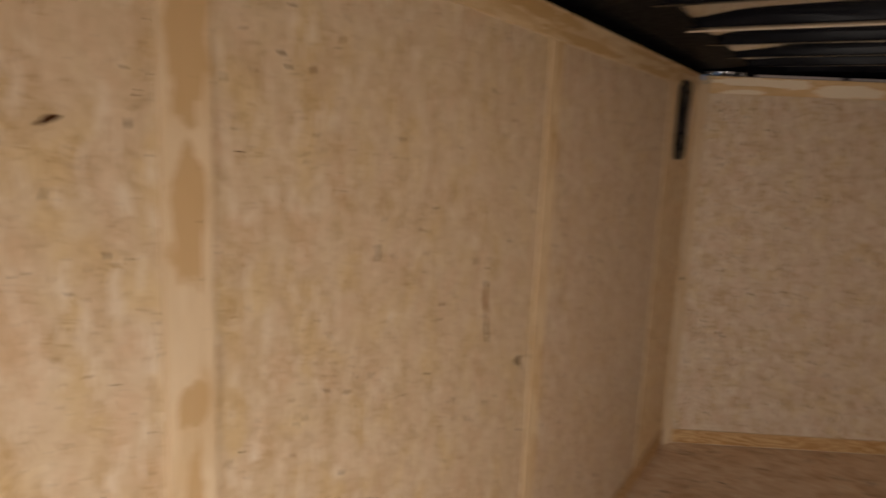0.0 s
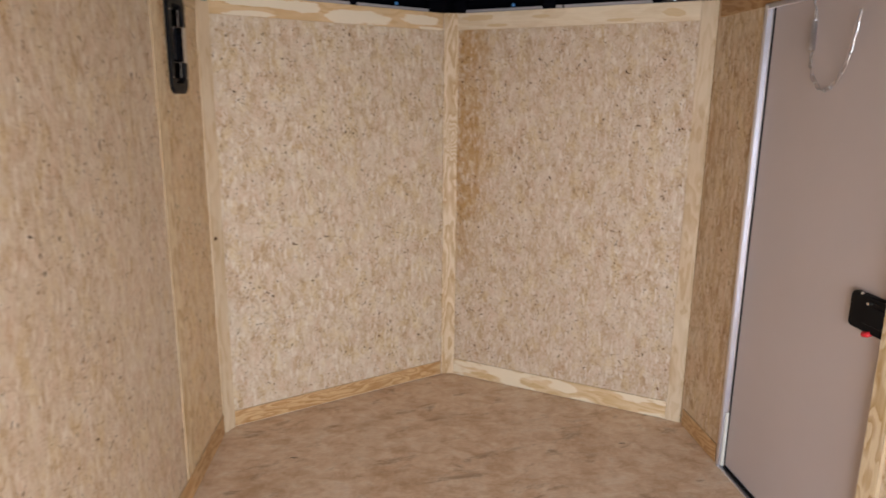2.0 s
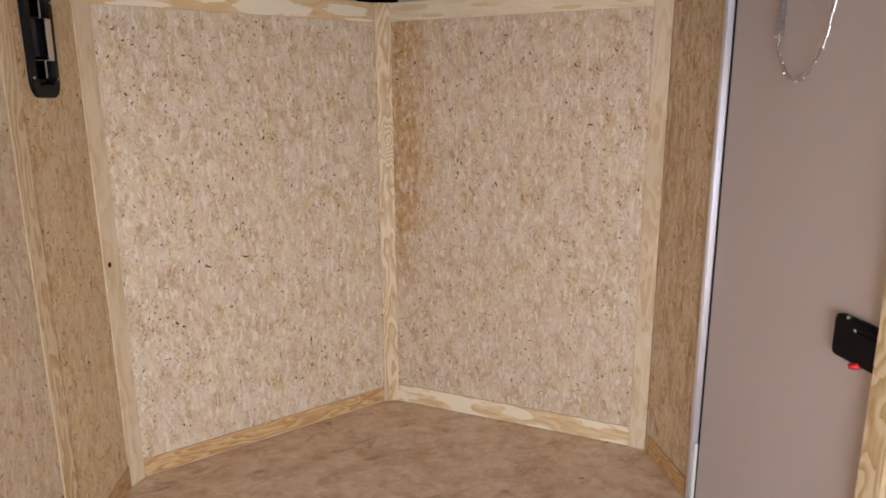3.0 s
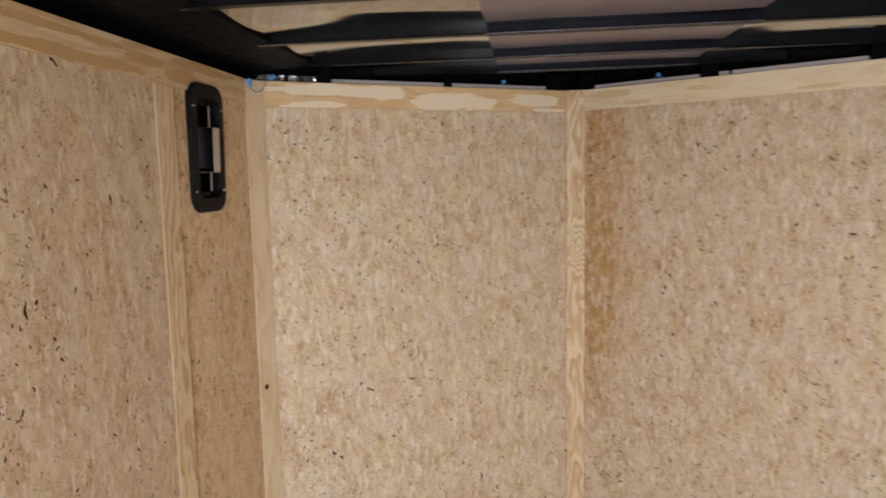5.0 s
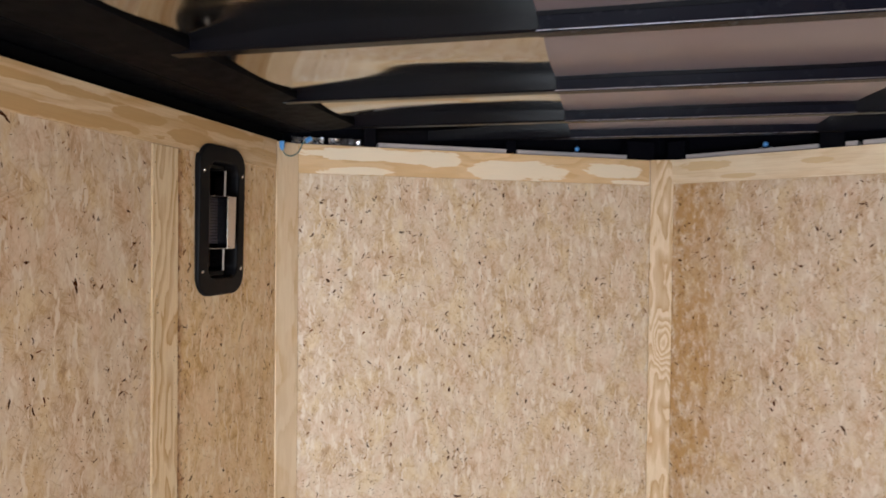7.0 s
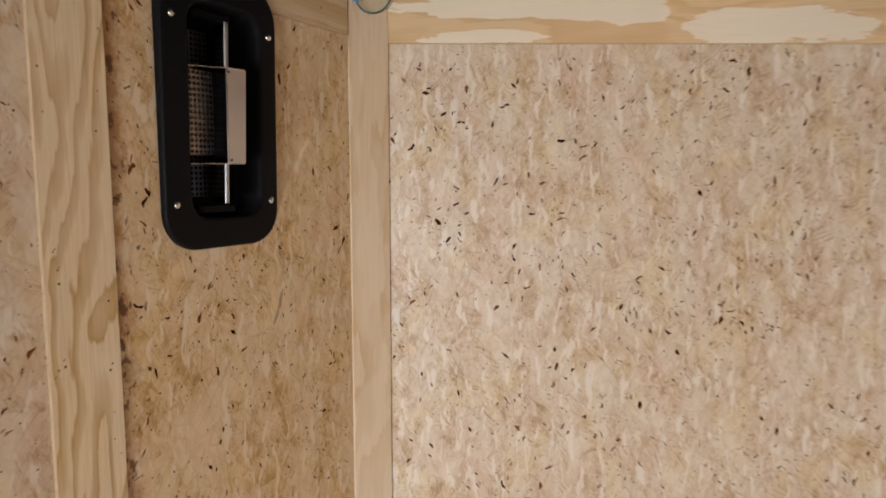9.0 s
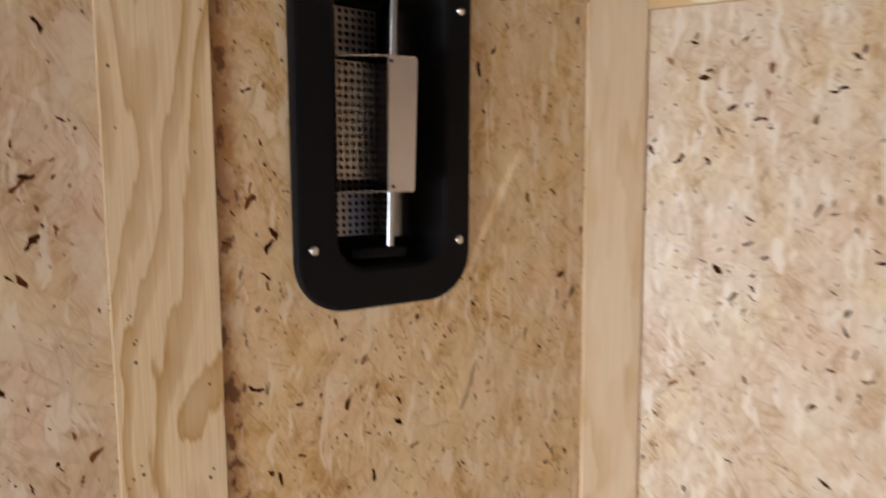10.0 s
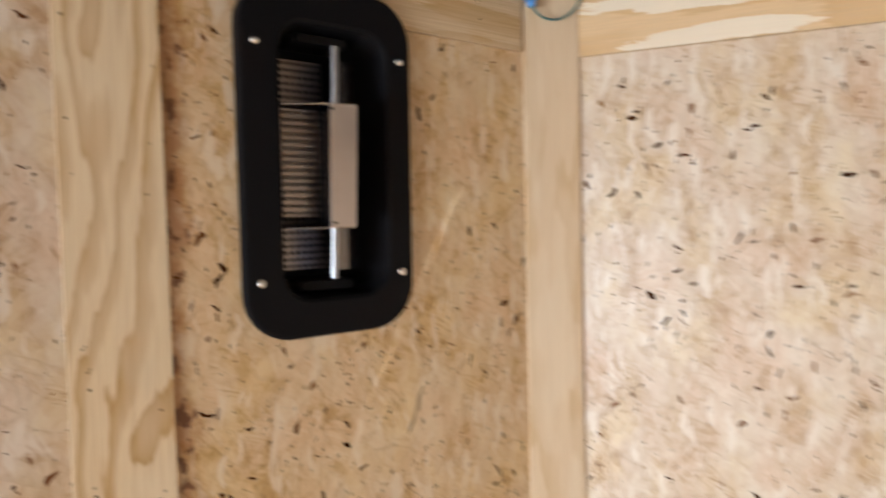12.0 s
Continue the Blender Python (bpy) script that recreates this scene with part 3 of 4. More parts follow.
part("strip", slab(-0.039, 0.039, -0.012, 0.0, 0.004, TOP + 0.001), PINE_WHORL, apex, at=pose(0.0015, B.y - 0.018, 0, rz=2))

# ---- right wall with the door opening ----
right = Wall("wall_right", Vector((RIGHT, REAR)), C, "strand board trailer wall with a side door")


def ry(y):
    return y - REAR


DOOR0, DOOR1, DOOR_TOP = 2.53, 3.378, 1.976
right.back(0, ry(DOOR0) - 0.02, -0.03, TOP)
right.back(ry(DOOR1) + 0.005, right.length, -0.03, TOP)
right.strip("outer_skin", SKIN, ry(DOOR0) - 0.02, ry(DOOR1) + 0.002, DOOR_TOP + 0.012, TOP, -SHEET - THICK, -SHEET - 0.002)
right.sheet(0, ry(DOOR0), 0.0, TOP)
right.sheet(ry(DOOR1) + 0.005, right.length, 0.0, TOP, BOARD_BROWN)
right.sheet(ry(DOOR0) + 0.001, ry(DOOR1) + 0.001, DOOR_TOP + 0.012, TOP, BOARD_BROWN)
right.strip("batten", PINE, ry(2.453), ry(DOOR0) + 0.001, 0.0, TRIM0 - 0.001, d1=0.013, label="pine strip beside the door")
right.strip("top_trim", PINE_BROWN, 0, ry(3.77), DOOR_TOP + 0.002, TOP, label="orange pine strip along the top")
right.strip("baseboard", PINE_ORANGE, ry(3.41), ry(3.77), 0.003, 0.09, label="brown pine strip along the floor")


# ---- roof ----
SHEET_Z, BOW_Z = 2.134, 2.102
EDGE = 0.13       # the roof goes past the boards of the nose


def nose_half(y, out=0.0):
    """Half the roof's width at y."""
    return min(1.19, 1.15 * (B.y + out + 0.06 - y) / (B.y - A.y))


roof_outline = [(-1.22, REAR), (1.22, REAR), (1.22, 3.86), (0, B.y + 0.2), (-1.22, 3.86)]
bm = bmesh.new()
loft(bm, [[(x, y, 2.19) for x, y in roof_outline], [(x, y, 2.215) for x, y in roof_outline]], True, True)
ceiling = tagged(part("ceiling", bm, SKIN), "dark outer roof skin of the trailer", "ceiling", kind="structure")

roof = tagged(new("roof_lining"), "shiny bare roof sheet between black bows with grey film along its middle", "ceiling", kind="structure")
FILM0, FILM1 = -0.310, 0.420


def sheet_z(x, y):
    """The thin sheet sags and buckles a little between the bows."""
    k = (y - 3.06) / 0.435
    sag = 0.004 * math.cos(2 * math.pi * k)
    edge = max(0.0, abs(x) - 0.62)      # towards the sides it bends down to the rails
    free = min(1.0, max(0.0, (abs(x) - 0.25) / 0.3)) * min(1.0, max(0.0, (0.97 - abs(x)) / 0.25))
    buckle = free * 0.006 * math.sin(7.5 * x + 1.3 * math.sin(5.0 * y)) * math.cos(2 * math.pi * k + 0.9)
    return SHEET_Z + sag - 0.17 * edge * edge + buckle + 0.004 * noise.noise(Vector((x * 2.6, y * 3.1, 0.3))) + 0.0016 * noise.noise(Vector((x * 6.0, y * 5.0, 4.0)))


def sheet_mesh(x_lo, x_hi, drop=0.0, nx=60, step=0.03, end=4.27):
    """A piece of the sheet from x_lo(y) to x_hi(y)."""
    bm = bmesh.new()
    rows, y = [], REAR
    while y < end:
        half = min(0.97, nose_half(y, EDGE))
        a, b = max(-half, x_lo(y)), min(half, x_hi(y))
        if half > 0.01 and b > a:
            rows.append([bm.verts.new((a + (b - a) * i / nx, y, sheet_z(a + (b - a) * i / nx, y) - drop)) for i in range(nx + 1)])
        y += step
    for r0, r1 in zip(rows, rows[1:]):
        for i in range(nx):
            bm.faces.new((r0[i], r1[i], r1[i + 1], r0[i + 1]))
    return bm


part("sheet", sheet_mesh(lambda y: -2.0, lambda y: 2.0), MIRROR, roof, "mirror-bright bare metal sheet", smooth=True)
part("film", sheet_mesh(lambda y: FILM0, lambda y: FILM1, 0.0025, 30, end=4.24), FILM, roof, "dull grey-mauve protective film", smooth=True)

# hat-shaped bows across the roof
for y0 in (-0.865, -0.43, 0.005, 0.44, 0.875, 1.31, 1.745, 2.18, 2.615, 3.052, 3.487, 3.875, 4.19):
    half = min(1.13, nose_half(y0, 0.09))
    bow = part("bow", slab(-half, half, 0.0, 0.034, BOW_Z, SHEET_Z + 0.012, 0.004), BLACK_STEEL, roof, "glossy black roof bow", at=pose(0, y0, 0))
    if half > 0.5:
        part("film", slab(FILM0, min(half, FILM1), -0.0012, 0.0352, BOW_Z - 0.0012, SHEET_Z - 0.004, 0.0045), FILM_DARK, bow)
        # added bead that draws the light caught by the lower edge
        part("edge", rod([(FILM0, -0.001, BOW_Z + 0.001), (min(half, FILM1), -0.001, BOW_Z + 0.001)], 0.0008, sides=8), BOW_EDGE, bow, "thin bright bead for the highlight on the lower edge")

# a pale ribbed strap runs across under the sheet, from rail to rail
STRAP_Y = 2.684
bm = slab(-1.078, 1.078, 0.0, 0.004, 2.100, 2.104, 0.0008)
slab(-1.078, 1.078, 0.016, 0.020, 2.100, 2.104, 0.0008, bm)
slab(-0.80, 0.80, 0.0041, 0.0159, 2.1015, 2.1035, 0, bm)
strap = part("strap", bm, STRAP, roof, "pale ribbed strap across the roof", at=pose(0, STRAP_Y, 0))
bm = bmesh.new()
for k in range(24):
    for sign in (-1, 1):
        x = sign * (0.806 + 0.0115 * k)
        loft(bm, [[(x, 0.0035, z), (x + 0.004, 0.0035, z), (x + 0.012, 0.0165, z), (x + 0.008, 0.0165, z)] for z in (2.1012, 2.1032)], True, True)
bmesh.ops.recalc_face_normals(bm, faces=bm.faces[:])
part("ribs", bm, STRAP, strap)

# black frame tubes round the top of the walls
for x in (-1, 1):
    part("side_rail", slab(min(x * 1.075, x * 1.215), max(x * 1.075, x * 1.215), REAR, 3.90, 2.095, 2.19, 0.004), SKIN, roof, "black roof side rail")
    bm = bmesh.new()
    section = [(1.074, 2.0950), (1.0, 2.098), (0.93, 2.108), (0.93, 2.142), (1.074, 2.142)]
    loft(bm, [[(x * a, y, z) for a, z in section] for y in (REAR, 3.88)], True, True)
    bmesh.ops.recalc_face_normals(bm, faces=bm.faces[:])
    part("cove", bm, SKIN, roof, "black sloping edge of the roof")
    part("side_plate", slab(min(x * 1.172, x * 1.212), max(x * 1.172, x * 1.212), REAR, 3.90, 2.060, 2.094, 0.002), SKIN, roof)
for wall, sign in ((nose_left, 1), (nose_right, -1)):
    n = wall.length
    part("nose_rail", slab(-0.12, n + 0.12, -0.16, -0.11, 2.0, 2.19, 0.004), BLACK_STEEL, roof, "black frame tube above the nose", at=wall.m)
    part("nose_plate", slab(-0.08, n + 0.08, -0.115, -0.062, 1.99, 2.060, 0.002), SKIN, roof, at=wall.m)

# upright stubs, grey ledges and foil on top of the nose walls; distances run from the outer corner
for wall, flip, ledges, stubs, foils in (
        (nose_left, True, ((0.29, 0.727), (0.766, 1.185)), ((0.245, 0.285), (0.728, 0.765), (1.19, 1.30)), ((0.02, 0.12), (0.135, 0.24))),
        (nose_right, False, ((0.30, 0.72), (0.733, 0.765), (0.838, 1.26)), ((0.255, 0.295), (0.768, 0.836), (1.265, 1.33)), ((0.05, 0.14), (0.15, 0.25)))):
    n = wall.length

    def along(a, b):
        return (n - b, n - a) if flip else (a, b)

    for a, b in ledges:
        u0, u1 = along(a, b)
        part("ledge", slab(u0, u1, -0.058, -0.008, TOP + 0.002, TOP + 0.017, 0.002), LEDGE, roof, "grey metal ledge on top of the wall", at=wall.m)
    for a, b in stubs:
        u0, u1 = along(a, b)
        part("stub", slab(u0, u1, -0.055, -0.012, TOP - 0.02, 2.128, 0.002), BLACK_STEEL, roof, "black upright stub", at=wall.m)
    for a, b in foils:
        u0, u1 = along(a, b)
        bm = bmesh.new()
        cols = [[bm.verts.new((u0 + (u1 - u0) * i / 12, -0.03 + 0.012 * noise.noise(Vector((i * 0.9, j * 1.3, u0 * 9))), TOP + 0.003 + 0.008 * j + 0.003 * noise.noise(Vector((i * 0.7, j, 5.0))))) for j in range(4)] for i in range(13)]
        for c0, c1 in zip(cols, cols[1:]):
            for j in range(3):
                bm.faces.new((c0[j], c1[j], c1[j + 1], c0[j + 1]))
        bmesh.ops.solidify(bm, geom=bm.faces[:], thickness=0.001)
        part("foil", bm, FOIL, roof, "crumpled silver insulation foil", at=wall.m)
    u0, _ = along(1.0, 1.0)
    bm = bmesh.new()
    bmesh.ops.create_uvsphere(bm, u_segments=12, v_segments=8, radius=0.009)
    part("screw_cap", bm, BLUE, roof, "blue-white screw cap", smooth=True, at=wall.m @ pose(u0, -0.03, 2.090))
    bm = bmesh.new()
    for k, du in enumerate((-0.02, 0.012)):
        bmesh.ops.create_uvsphere(bm, u_segments=8, v_segments=6, radius=0.004, matrix=Matrix.Translation((u0 + du, -0.025, 2.080)))
    part("solder", bm, STEEL, roof, smooth=True, at=wall.m)

# ---- side door ----
LEAF_X = 1.168
door = tagged(new("side_door"), "closed mauve-grey side door with a black latch", "door")
door.matrix_basis = pose(LEAF_X, DOOR0, 0)
part("leaf", slab(0.0, 0.032, -0.02, DOOR1 - DOOR0 - 0.004, 0.016, DOOR_TOP - 0.004, 0.004), DOOR_PAINT, door, "flat mauve-grey painted door panel")
frame_thing = tagged(new("door_frame"), "bright aluminium frame round the side door", "door frame", kind="structure")
bm = slab(1.149, 1.205, DOOR1 - 0.001, DOOR1 + 0.004, 0.0, DOOR_TOP + 0.010, 0.001)
slab(1.137, 1.149, DOOR1 - 0.004, DOOR1 + 0.016, 0.0, DOOR_TOP + 0.010, 0.004, bm)
part("jamb", bm, ALU, frame_thing, "bright aluminium jamb")
part("gasket", slab(LEAF_X - 0.006, LEAF_X + 0.004, DOOR1 - 0.0148, DOOR1 - 0.0115, 0.007, DOOR_TOP - 0.004, 0.001), BLACK_PLASTIC, frame_thing, "black rubber seal beside the leaf")
part("bead", slab(1.158, LEAF_X - 0.001, DOOR1 - 0.011, DOOR1 - 0.0015, 0.27, DOOR_TOP - 0.004, 0.003), ALU, frame_thing, "grey hinge bead")
# white strip added as the glare on the lower jamb
part("seal", slab(1.150, LEAF_X - 0.001, DOOR1 - 0.014, DOOR1 - 0.0015, 0.007, 0.268, 0.004), WHITE, frame_thing, "white strip for the glare low on the jamb")
bm = slab(1.149, 1.205, DOOR0 - 0.02, DOOR1 - 0.002, DOOR_TOP - 0.001, DOOR_TOP + 0.009, 0.001)
slab(1.138, 1.149, DOOR0, DOOR1 - 0.005, DOOR_TOP - 0.012, DOOR_TOP + 0.010, 0.003, bm)
part("head", bm, ALU, frame_thing, "aluminium head of the frame")
part("sill", slab(1.142, 1.205, DOOR0 - 0.02, DOOR1 - 0.002, -0.012, 0.006, 0.002), ALU, frame_thing, "aluminium sill")
part("sill_seal", slab(1.156, LEAF_X + 0.004, DOOR0, DOOR1 - 0.02, 0.0065, 0.0155, 0.002), BLACK_PLASTIC, frame_thing, "black rubber seal")
part("far_jamb", slab(1.163, 1.205, DOOR0 - 0.03, DOOR0 - 0.021, 0.0, DOOR_TOP + 0.009, 0.001), ALU, frame_thing)

latch = tagged(new("door_latch"), "black plastic door latch with a red lever on the mauve door", "latch")
latch.matrix_basis = pose(LEAF_X, 2.593, 0.975)
bm = bmesh.new()
loops = []
for dx, inset in ((0.0, 0.0), (-0.016, 0.0), (-0.021, 0.004)):
    loops.append([(dx, y, z) for y, z in round_rect(-0.105 + inset, 0.105 - inset, -0.058 + inset, 0.060 - inset, 0.014, 5)])
loft(bm, [l[::-1] for l in loops])
part("housing", bm, BLACK_PLASTIC, latch)
part("paddle", slab(-0.027, -0.0215, -0.085, 0.035, -0.03, 0.034, 0.003), BLACK_PLASTIC, latch, "black pull paddle")
part("ridge", slab(-0.025, -0.0215, -0.085, 0.02, 0.042, 0.048, 0.001), BLACK_PLASTIC, latch)
part("lever", rod([(-0.014, 0.002, -0.054), (-0.022, 0.006, -0.059), (-0.028, 0.02, -0.062)], 0.009, sides=10), RED, latch, "small red lock lever", smooth=True)
for y, z in ((0.05, 0.062), (0.02, 0.035)):
    part("screw", rod([(-0.020, y, z), (-0.026, y, z)], 0.005, sides=10), STEEL, latch, "bright screw head")

# door stay: hook, spring and chain
stay = tagged(new("door_chain"), "hanging steel chain with a spring on the mauve door", "chain")
CX = 1.155


def ring(y, z, half_y, half_z, radius, steps=16):
    """A closed wire loop that hangs in the door's plane."""
    return rod([(CX, y + half_y * math.cos(q), z + half_z * math.sin(q)) for q in [2 * math.pi * k / steps for k in range(steps)]], radius, sides=6, closed=True)


part("hook", rod([(1.14, 3.082, 1.985), (1.146, 3.086, 1.972), (CX, 3.098, 1.962), (CX, 3.100, 1.950), (CX, 3.088, 1.938), (CX, 3.086, 1.925)], 0.0026, sides=6), DARK_STEEL, stay, "bent steel hook")
part("loop", ring(3.086, 1.912, 0.0065, 0.024, 0.0019), STEEL, stay)
part("spring", rod([(CX + 0.0085 * math.cos(q), 3.086 + 0.0085 * math.sin(q), 1.894 - 0.100 * q / (26 * math.pi)) for q in [k * math.pi / 5 for k in range(131)]], 0.0027, sides=5), CHAIN_STEEL, stay, "coiled steel spring")
part("pin", rod([(CX, 3.066, 1.790), (CX, 3.106, 1.790)], 0.0028, sides=6), STEEL, stay)
part("draw_loop", ring(3.081, 1.762, 0.0060, 0.032, 0.0018), STEEL, stay)

# the chain's line from the spring down and up to the head of the frame
HANG = [Vector(p) for p in ((CX, 3.094, 1.80), (CX, 3.078, 1.738), (CX, 3.040, 1.678), (CX, 2.993, 1.653), (CX, 2.936, 1.676), (CX, 2.890, 1.742), (CX, 2.866, 1.835), (CX, 2.850, 1.930), (CX, 2.846, 1.975))]


def hang_point(k):
    """A smooth curve through HANG, k from 1 to its last but one."""
    i = min(int(k), len(HANG) - 3)
    f, (a, b, c, d) = k - i, HANG[i - 1:i + 3]
    return 0.5 * (2 * b + (c - a) * f + (2 * a - 5 * b + 4 * c - d) * f * f + (3 * b - a - 3 * c + d) * f ** 3)


k, last_p, links = 1.0, hang_point(1.0), []
while k < len(HANG) - 2.001:
    k += 0.004
    p = hang_point(k)
    if (p - last_p).length >= 0.0330:
        links.append((last_p, p))
        last_p = p
for i, (p, q) in enumerate(links):
    d = (q - p).normalized()
    side = Vector((1, 0, 0)) if i % 2 else d.cross(Vector((1, 0, 0)))
    c = (p + q) / 2
    part("link", rod([c + d * (0.0125 * (1 if math.cos(a) > 0 else -1) + 0.0062 * math.cos(a)) + side * 0.0068 * math.sin(a) for a in [2 * math.pi * (j + 0.5) / 14 for j in range(14)]], 0.0015, sides=5, closed=True), CHAIN_STEEL, stay)

# ---- flow-through vent in the left wall ----
vent = tagged(new("side_vent"), "black plastic wall vent with bright steel damper and perforated plate", "vent")
vent.matrix_basis = pose(LEFT, VENT_Y, VENT_Z)
bm = bmesh.new()
loops = []
hw, hh = VENT_W / 2, VENT_H / 2


def flange_lift(z):
    """The flange rides over the top strip, so its face leans out a little upwards."""
    return 0.006 * (z + hh) / (2 * hh)


# depth, sides, height, corner radius from the flange's foot over its face into the pan
for dx, y0, y1, h, r in ((0.0005, -hw + 0.004, hw, hh, 0.052), (0.0065, -hw + 0.004, hw, hh, 0.052), (0.0095, -hw + 0.0055, hw - 0.0015, hh - 0.0015, 0.051), (0.0105, -hw + 0.009, hw - 0.005, hh - 0.005, 0.048),
                         (0.0105, -0.062, 0.0745, 0.150, 0.034), (0.0085, -0.0585, 0.071, 0.1465, 0.031), (0.004, -0.0575, 0.0695, 0.145, 0.030), (-0.030, -0.0565, 0.064, 0.140, 0.030), (-0.042, -0.052, 0.057, 0.133, 0.026), (-0.046, -0.045, 0.050, 0.125, 0.024)):
    loops.append([(dx + (flange_lift(z) if dx > 0.003 else 0.0), y, z) for y, z in round_rect(y0, y1, -h, h, r, 10)])
loft(bm, loops)
part("housing", bm, BLACK_PLASTIC, vent, "black plastic flange and pan", smooth=False)


def perforated(y0, y1, z0, z1, pitch=0.0076, hole=0.0026):
    """A plate with rows of round holes."""
    bm = bmesh.new()
    ny, nz = max(1, round((y1 - y0) / pitch)), max(1, round((z1 - z0) / pitch))
    py, pz = (y1 - y0) / ny, (z1 - z0) / nz
    grid = {}

    def corner_at(i, j):
        if (i, j) not in grid:
            grid[i, j] = bm.verts.new((0, y0 + i * py / 2, z0 + j * pz / 2))
        return grid[i, j]

    for i in range(ny):
        for j in range(nz):
            cy, cz = y0 + (i + 0.5) * py, z0 + (j + 0.5) * pz
            rim = [(2 * i + a, 2 * j + b) for a, b in ((2, 1), (2, 2), (1, 2), (0, 2), (0, 1), (0, 0), (1, 0), (2, 0))]
            inner = [bm.verts.new((0, cy + hole * math.cos(k * math.pi / 4), cz + hole * math.sin(k * math.pi / 4))) for k in range(8)]
            deep = [bm.verts.new((-0.0012, v.co.y, v.co.z)) for v in inner]
            for k in range(8):
                m = (k + 1) % 8
                bm.faces.new((corner_at(*rim[k]), corner_at(*rim[m]), inner[m], inner[k]))
                bm.faces.new((inner[k], inner[m], deep[m], deep[k]))
    return bm


part("perforated_plate", perforated(-0.056, 0.0125, -0.1165, 0.1165), PERF, vent, "perforated steel plate", at=pose(-0.0315, 0, 0))
# the damper blade stands out from the plate and leans a little, top towards the corner
bm = bmesh.new()
blade = [(-0.0315, 0.0125), (0.0125, -0.0035), (0.0145, -0.0055), (0.0150, 0.0010), (0.0130, 0.0018), (-0.0300, 0.0150)]
loft(bm, [[(dx, y + 0.034 * (z + 0.1245), z) for dx, y in blade] for z in (-0.1245, 0.1245)], True, True)
bmesh.ops.recalc_face_normals(bm, faces=bm.faces[:])
damper = part("damper", bm, CHEEK, vent, "steel damper blade, its dark reflection put into the colour")
bm = bmesh.new()
fold = [(0.0152, -0.0058), (0.0168, -0.0045), (0.0168, 0.0004), (0.0154, 0.0016)]
loft(bm, [[(dx, y + 0.034 * (z + 0.1245), z) for dx, y in fold] for z in (-0.1250, 0.1255)], True, True)
bmesh.ops.recalc_face_normals(bm, faces=bm.faces[:])
part("edge", bm, BLADE, damper, "folded bright edge")
bm = bmesh.new()
lip = [(-0.0300, 0.0155), (-0.0255, 0.0180), (-0.0275, 0.0400), (-0.0300, 0.0540), (-0.0320, 0.0540), (-0.0320, 0.0155)]
loft(bm, [[(dx, y + 0.02 * (z + 0.12), z) for dx, y in lip] for z in (-0.1195, 0.1215)], True, True)
bmesh.ops.recalc_face_normals(bm, faces=bm.faces[:])
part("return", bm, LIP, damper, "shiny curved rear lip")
# the pull bracket: a satin face, a cheek coloured as its dark reflection, thin arms back to the plate
bm = bmesh.new()
outline = [(-0.0145, -0.0705), (0.0100, -0.0705), (0.0125, -0.0680), (0.0170, 0.0575), (0.0150, 0.0605), (-0.0120, 0.0605)]
loft(bm, [[(0.0330 + 0.16 * (y + 0.0145) + dx, y, z) for y, z in outline] for dx in (0.0, 0.0018)], True, True)
bmesh.ops.recalc_face_normals(bm, faces=bm.faces[:])
bracket = part("bracket", bm, SATIN, vent, "satin steel bracket")
bm = bmesh.new()
cheek = [(0.0065, -0.0118), (0.0335, -0.0132), (0.0335, -0.0118), (0.0065, -0.0104)]
loft(bm, [[(dx, y - 0.0025 * (0.06 - z) / 0.13, z) for dx, y in cheek] for z in (-0.070, 0.060)], True, True)
bmesh.ops.recalc_face_normals(bm, faces=bm.faces[:])
part("cheek", bm, CHEEK, bracket, "steel side of the bracket, its dark reflection put into the colour")
# bright rod added as the highlight along the bevel of face and cheek
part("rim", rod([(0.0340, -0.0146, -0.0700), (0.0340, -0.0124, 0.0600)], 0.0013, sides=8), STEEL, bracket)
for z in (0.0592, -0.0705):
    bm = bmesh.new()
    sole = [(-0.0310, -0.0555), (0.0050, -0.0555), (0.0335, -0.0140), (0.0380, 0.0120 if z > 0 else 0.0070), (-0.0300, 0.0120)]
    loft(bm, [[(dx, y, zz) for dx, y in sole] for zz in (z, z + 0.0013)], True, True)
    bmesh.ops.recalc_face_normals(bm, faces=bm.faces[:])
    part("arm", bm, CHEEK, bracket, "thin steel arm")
    part("arm_edge", rod([(0.0055, -0.0550, z + 0.0006), (0.0338, -0.0142, z + 0.0006), (0.0392, 0.0122 if z > 0 else 0.0072, z + 0.0006)], 0.0008, sides=6), STEEL, bracket)
    zz = z - 0.0045 if z > 0 else z + 0.0055
    part("rivet", rod([(0.0350, -0.0105, zz), (0.0368, -0.0105, zz)], 0.0016, sides=8), BLACK_PLASTIC, bracket)
part("front_plate", perforated(-0.0550, -0.0128, -0.0575, 0.0560), PERF, bracket, "perforated steel plate", at=pose(0.0060, 0, 0))
for z in (0.1290, -0.1395):
    bm = bmesh.new()
    loft(bm, [[(dx, y, zz) for y, zz in round_rect(-0.034 + c, 0.033 - c, z + c * 0.3, z + 0.0115 - c * 0.3, 0.0045, 5)] for dx, c in ((-0.044, 0.0), (-0.006, 0.0), (-0.003, 0.004))])
    part("boss", bm, BLACK_PLASTIC, vent, "black pivot boss")
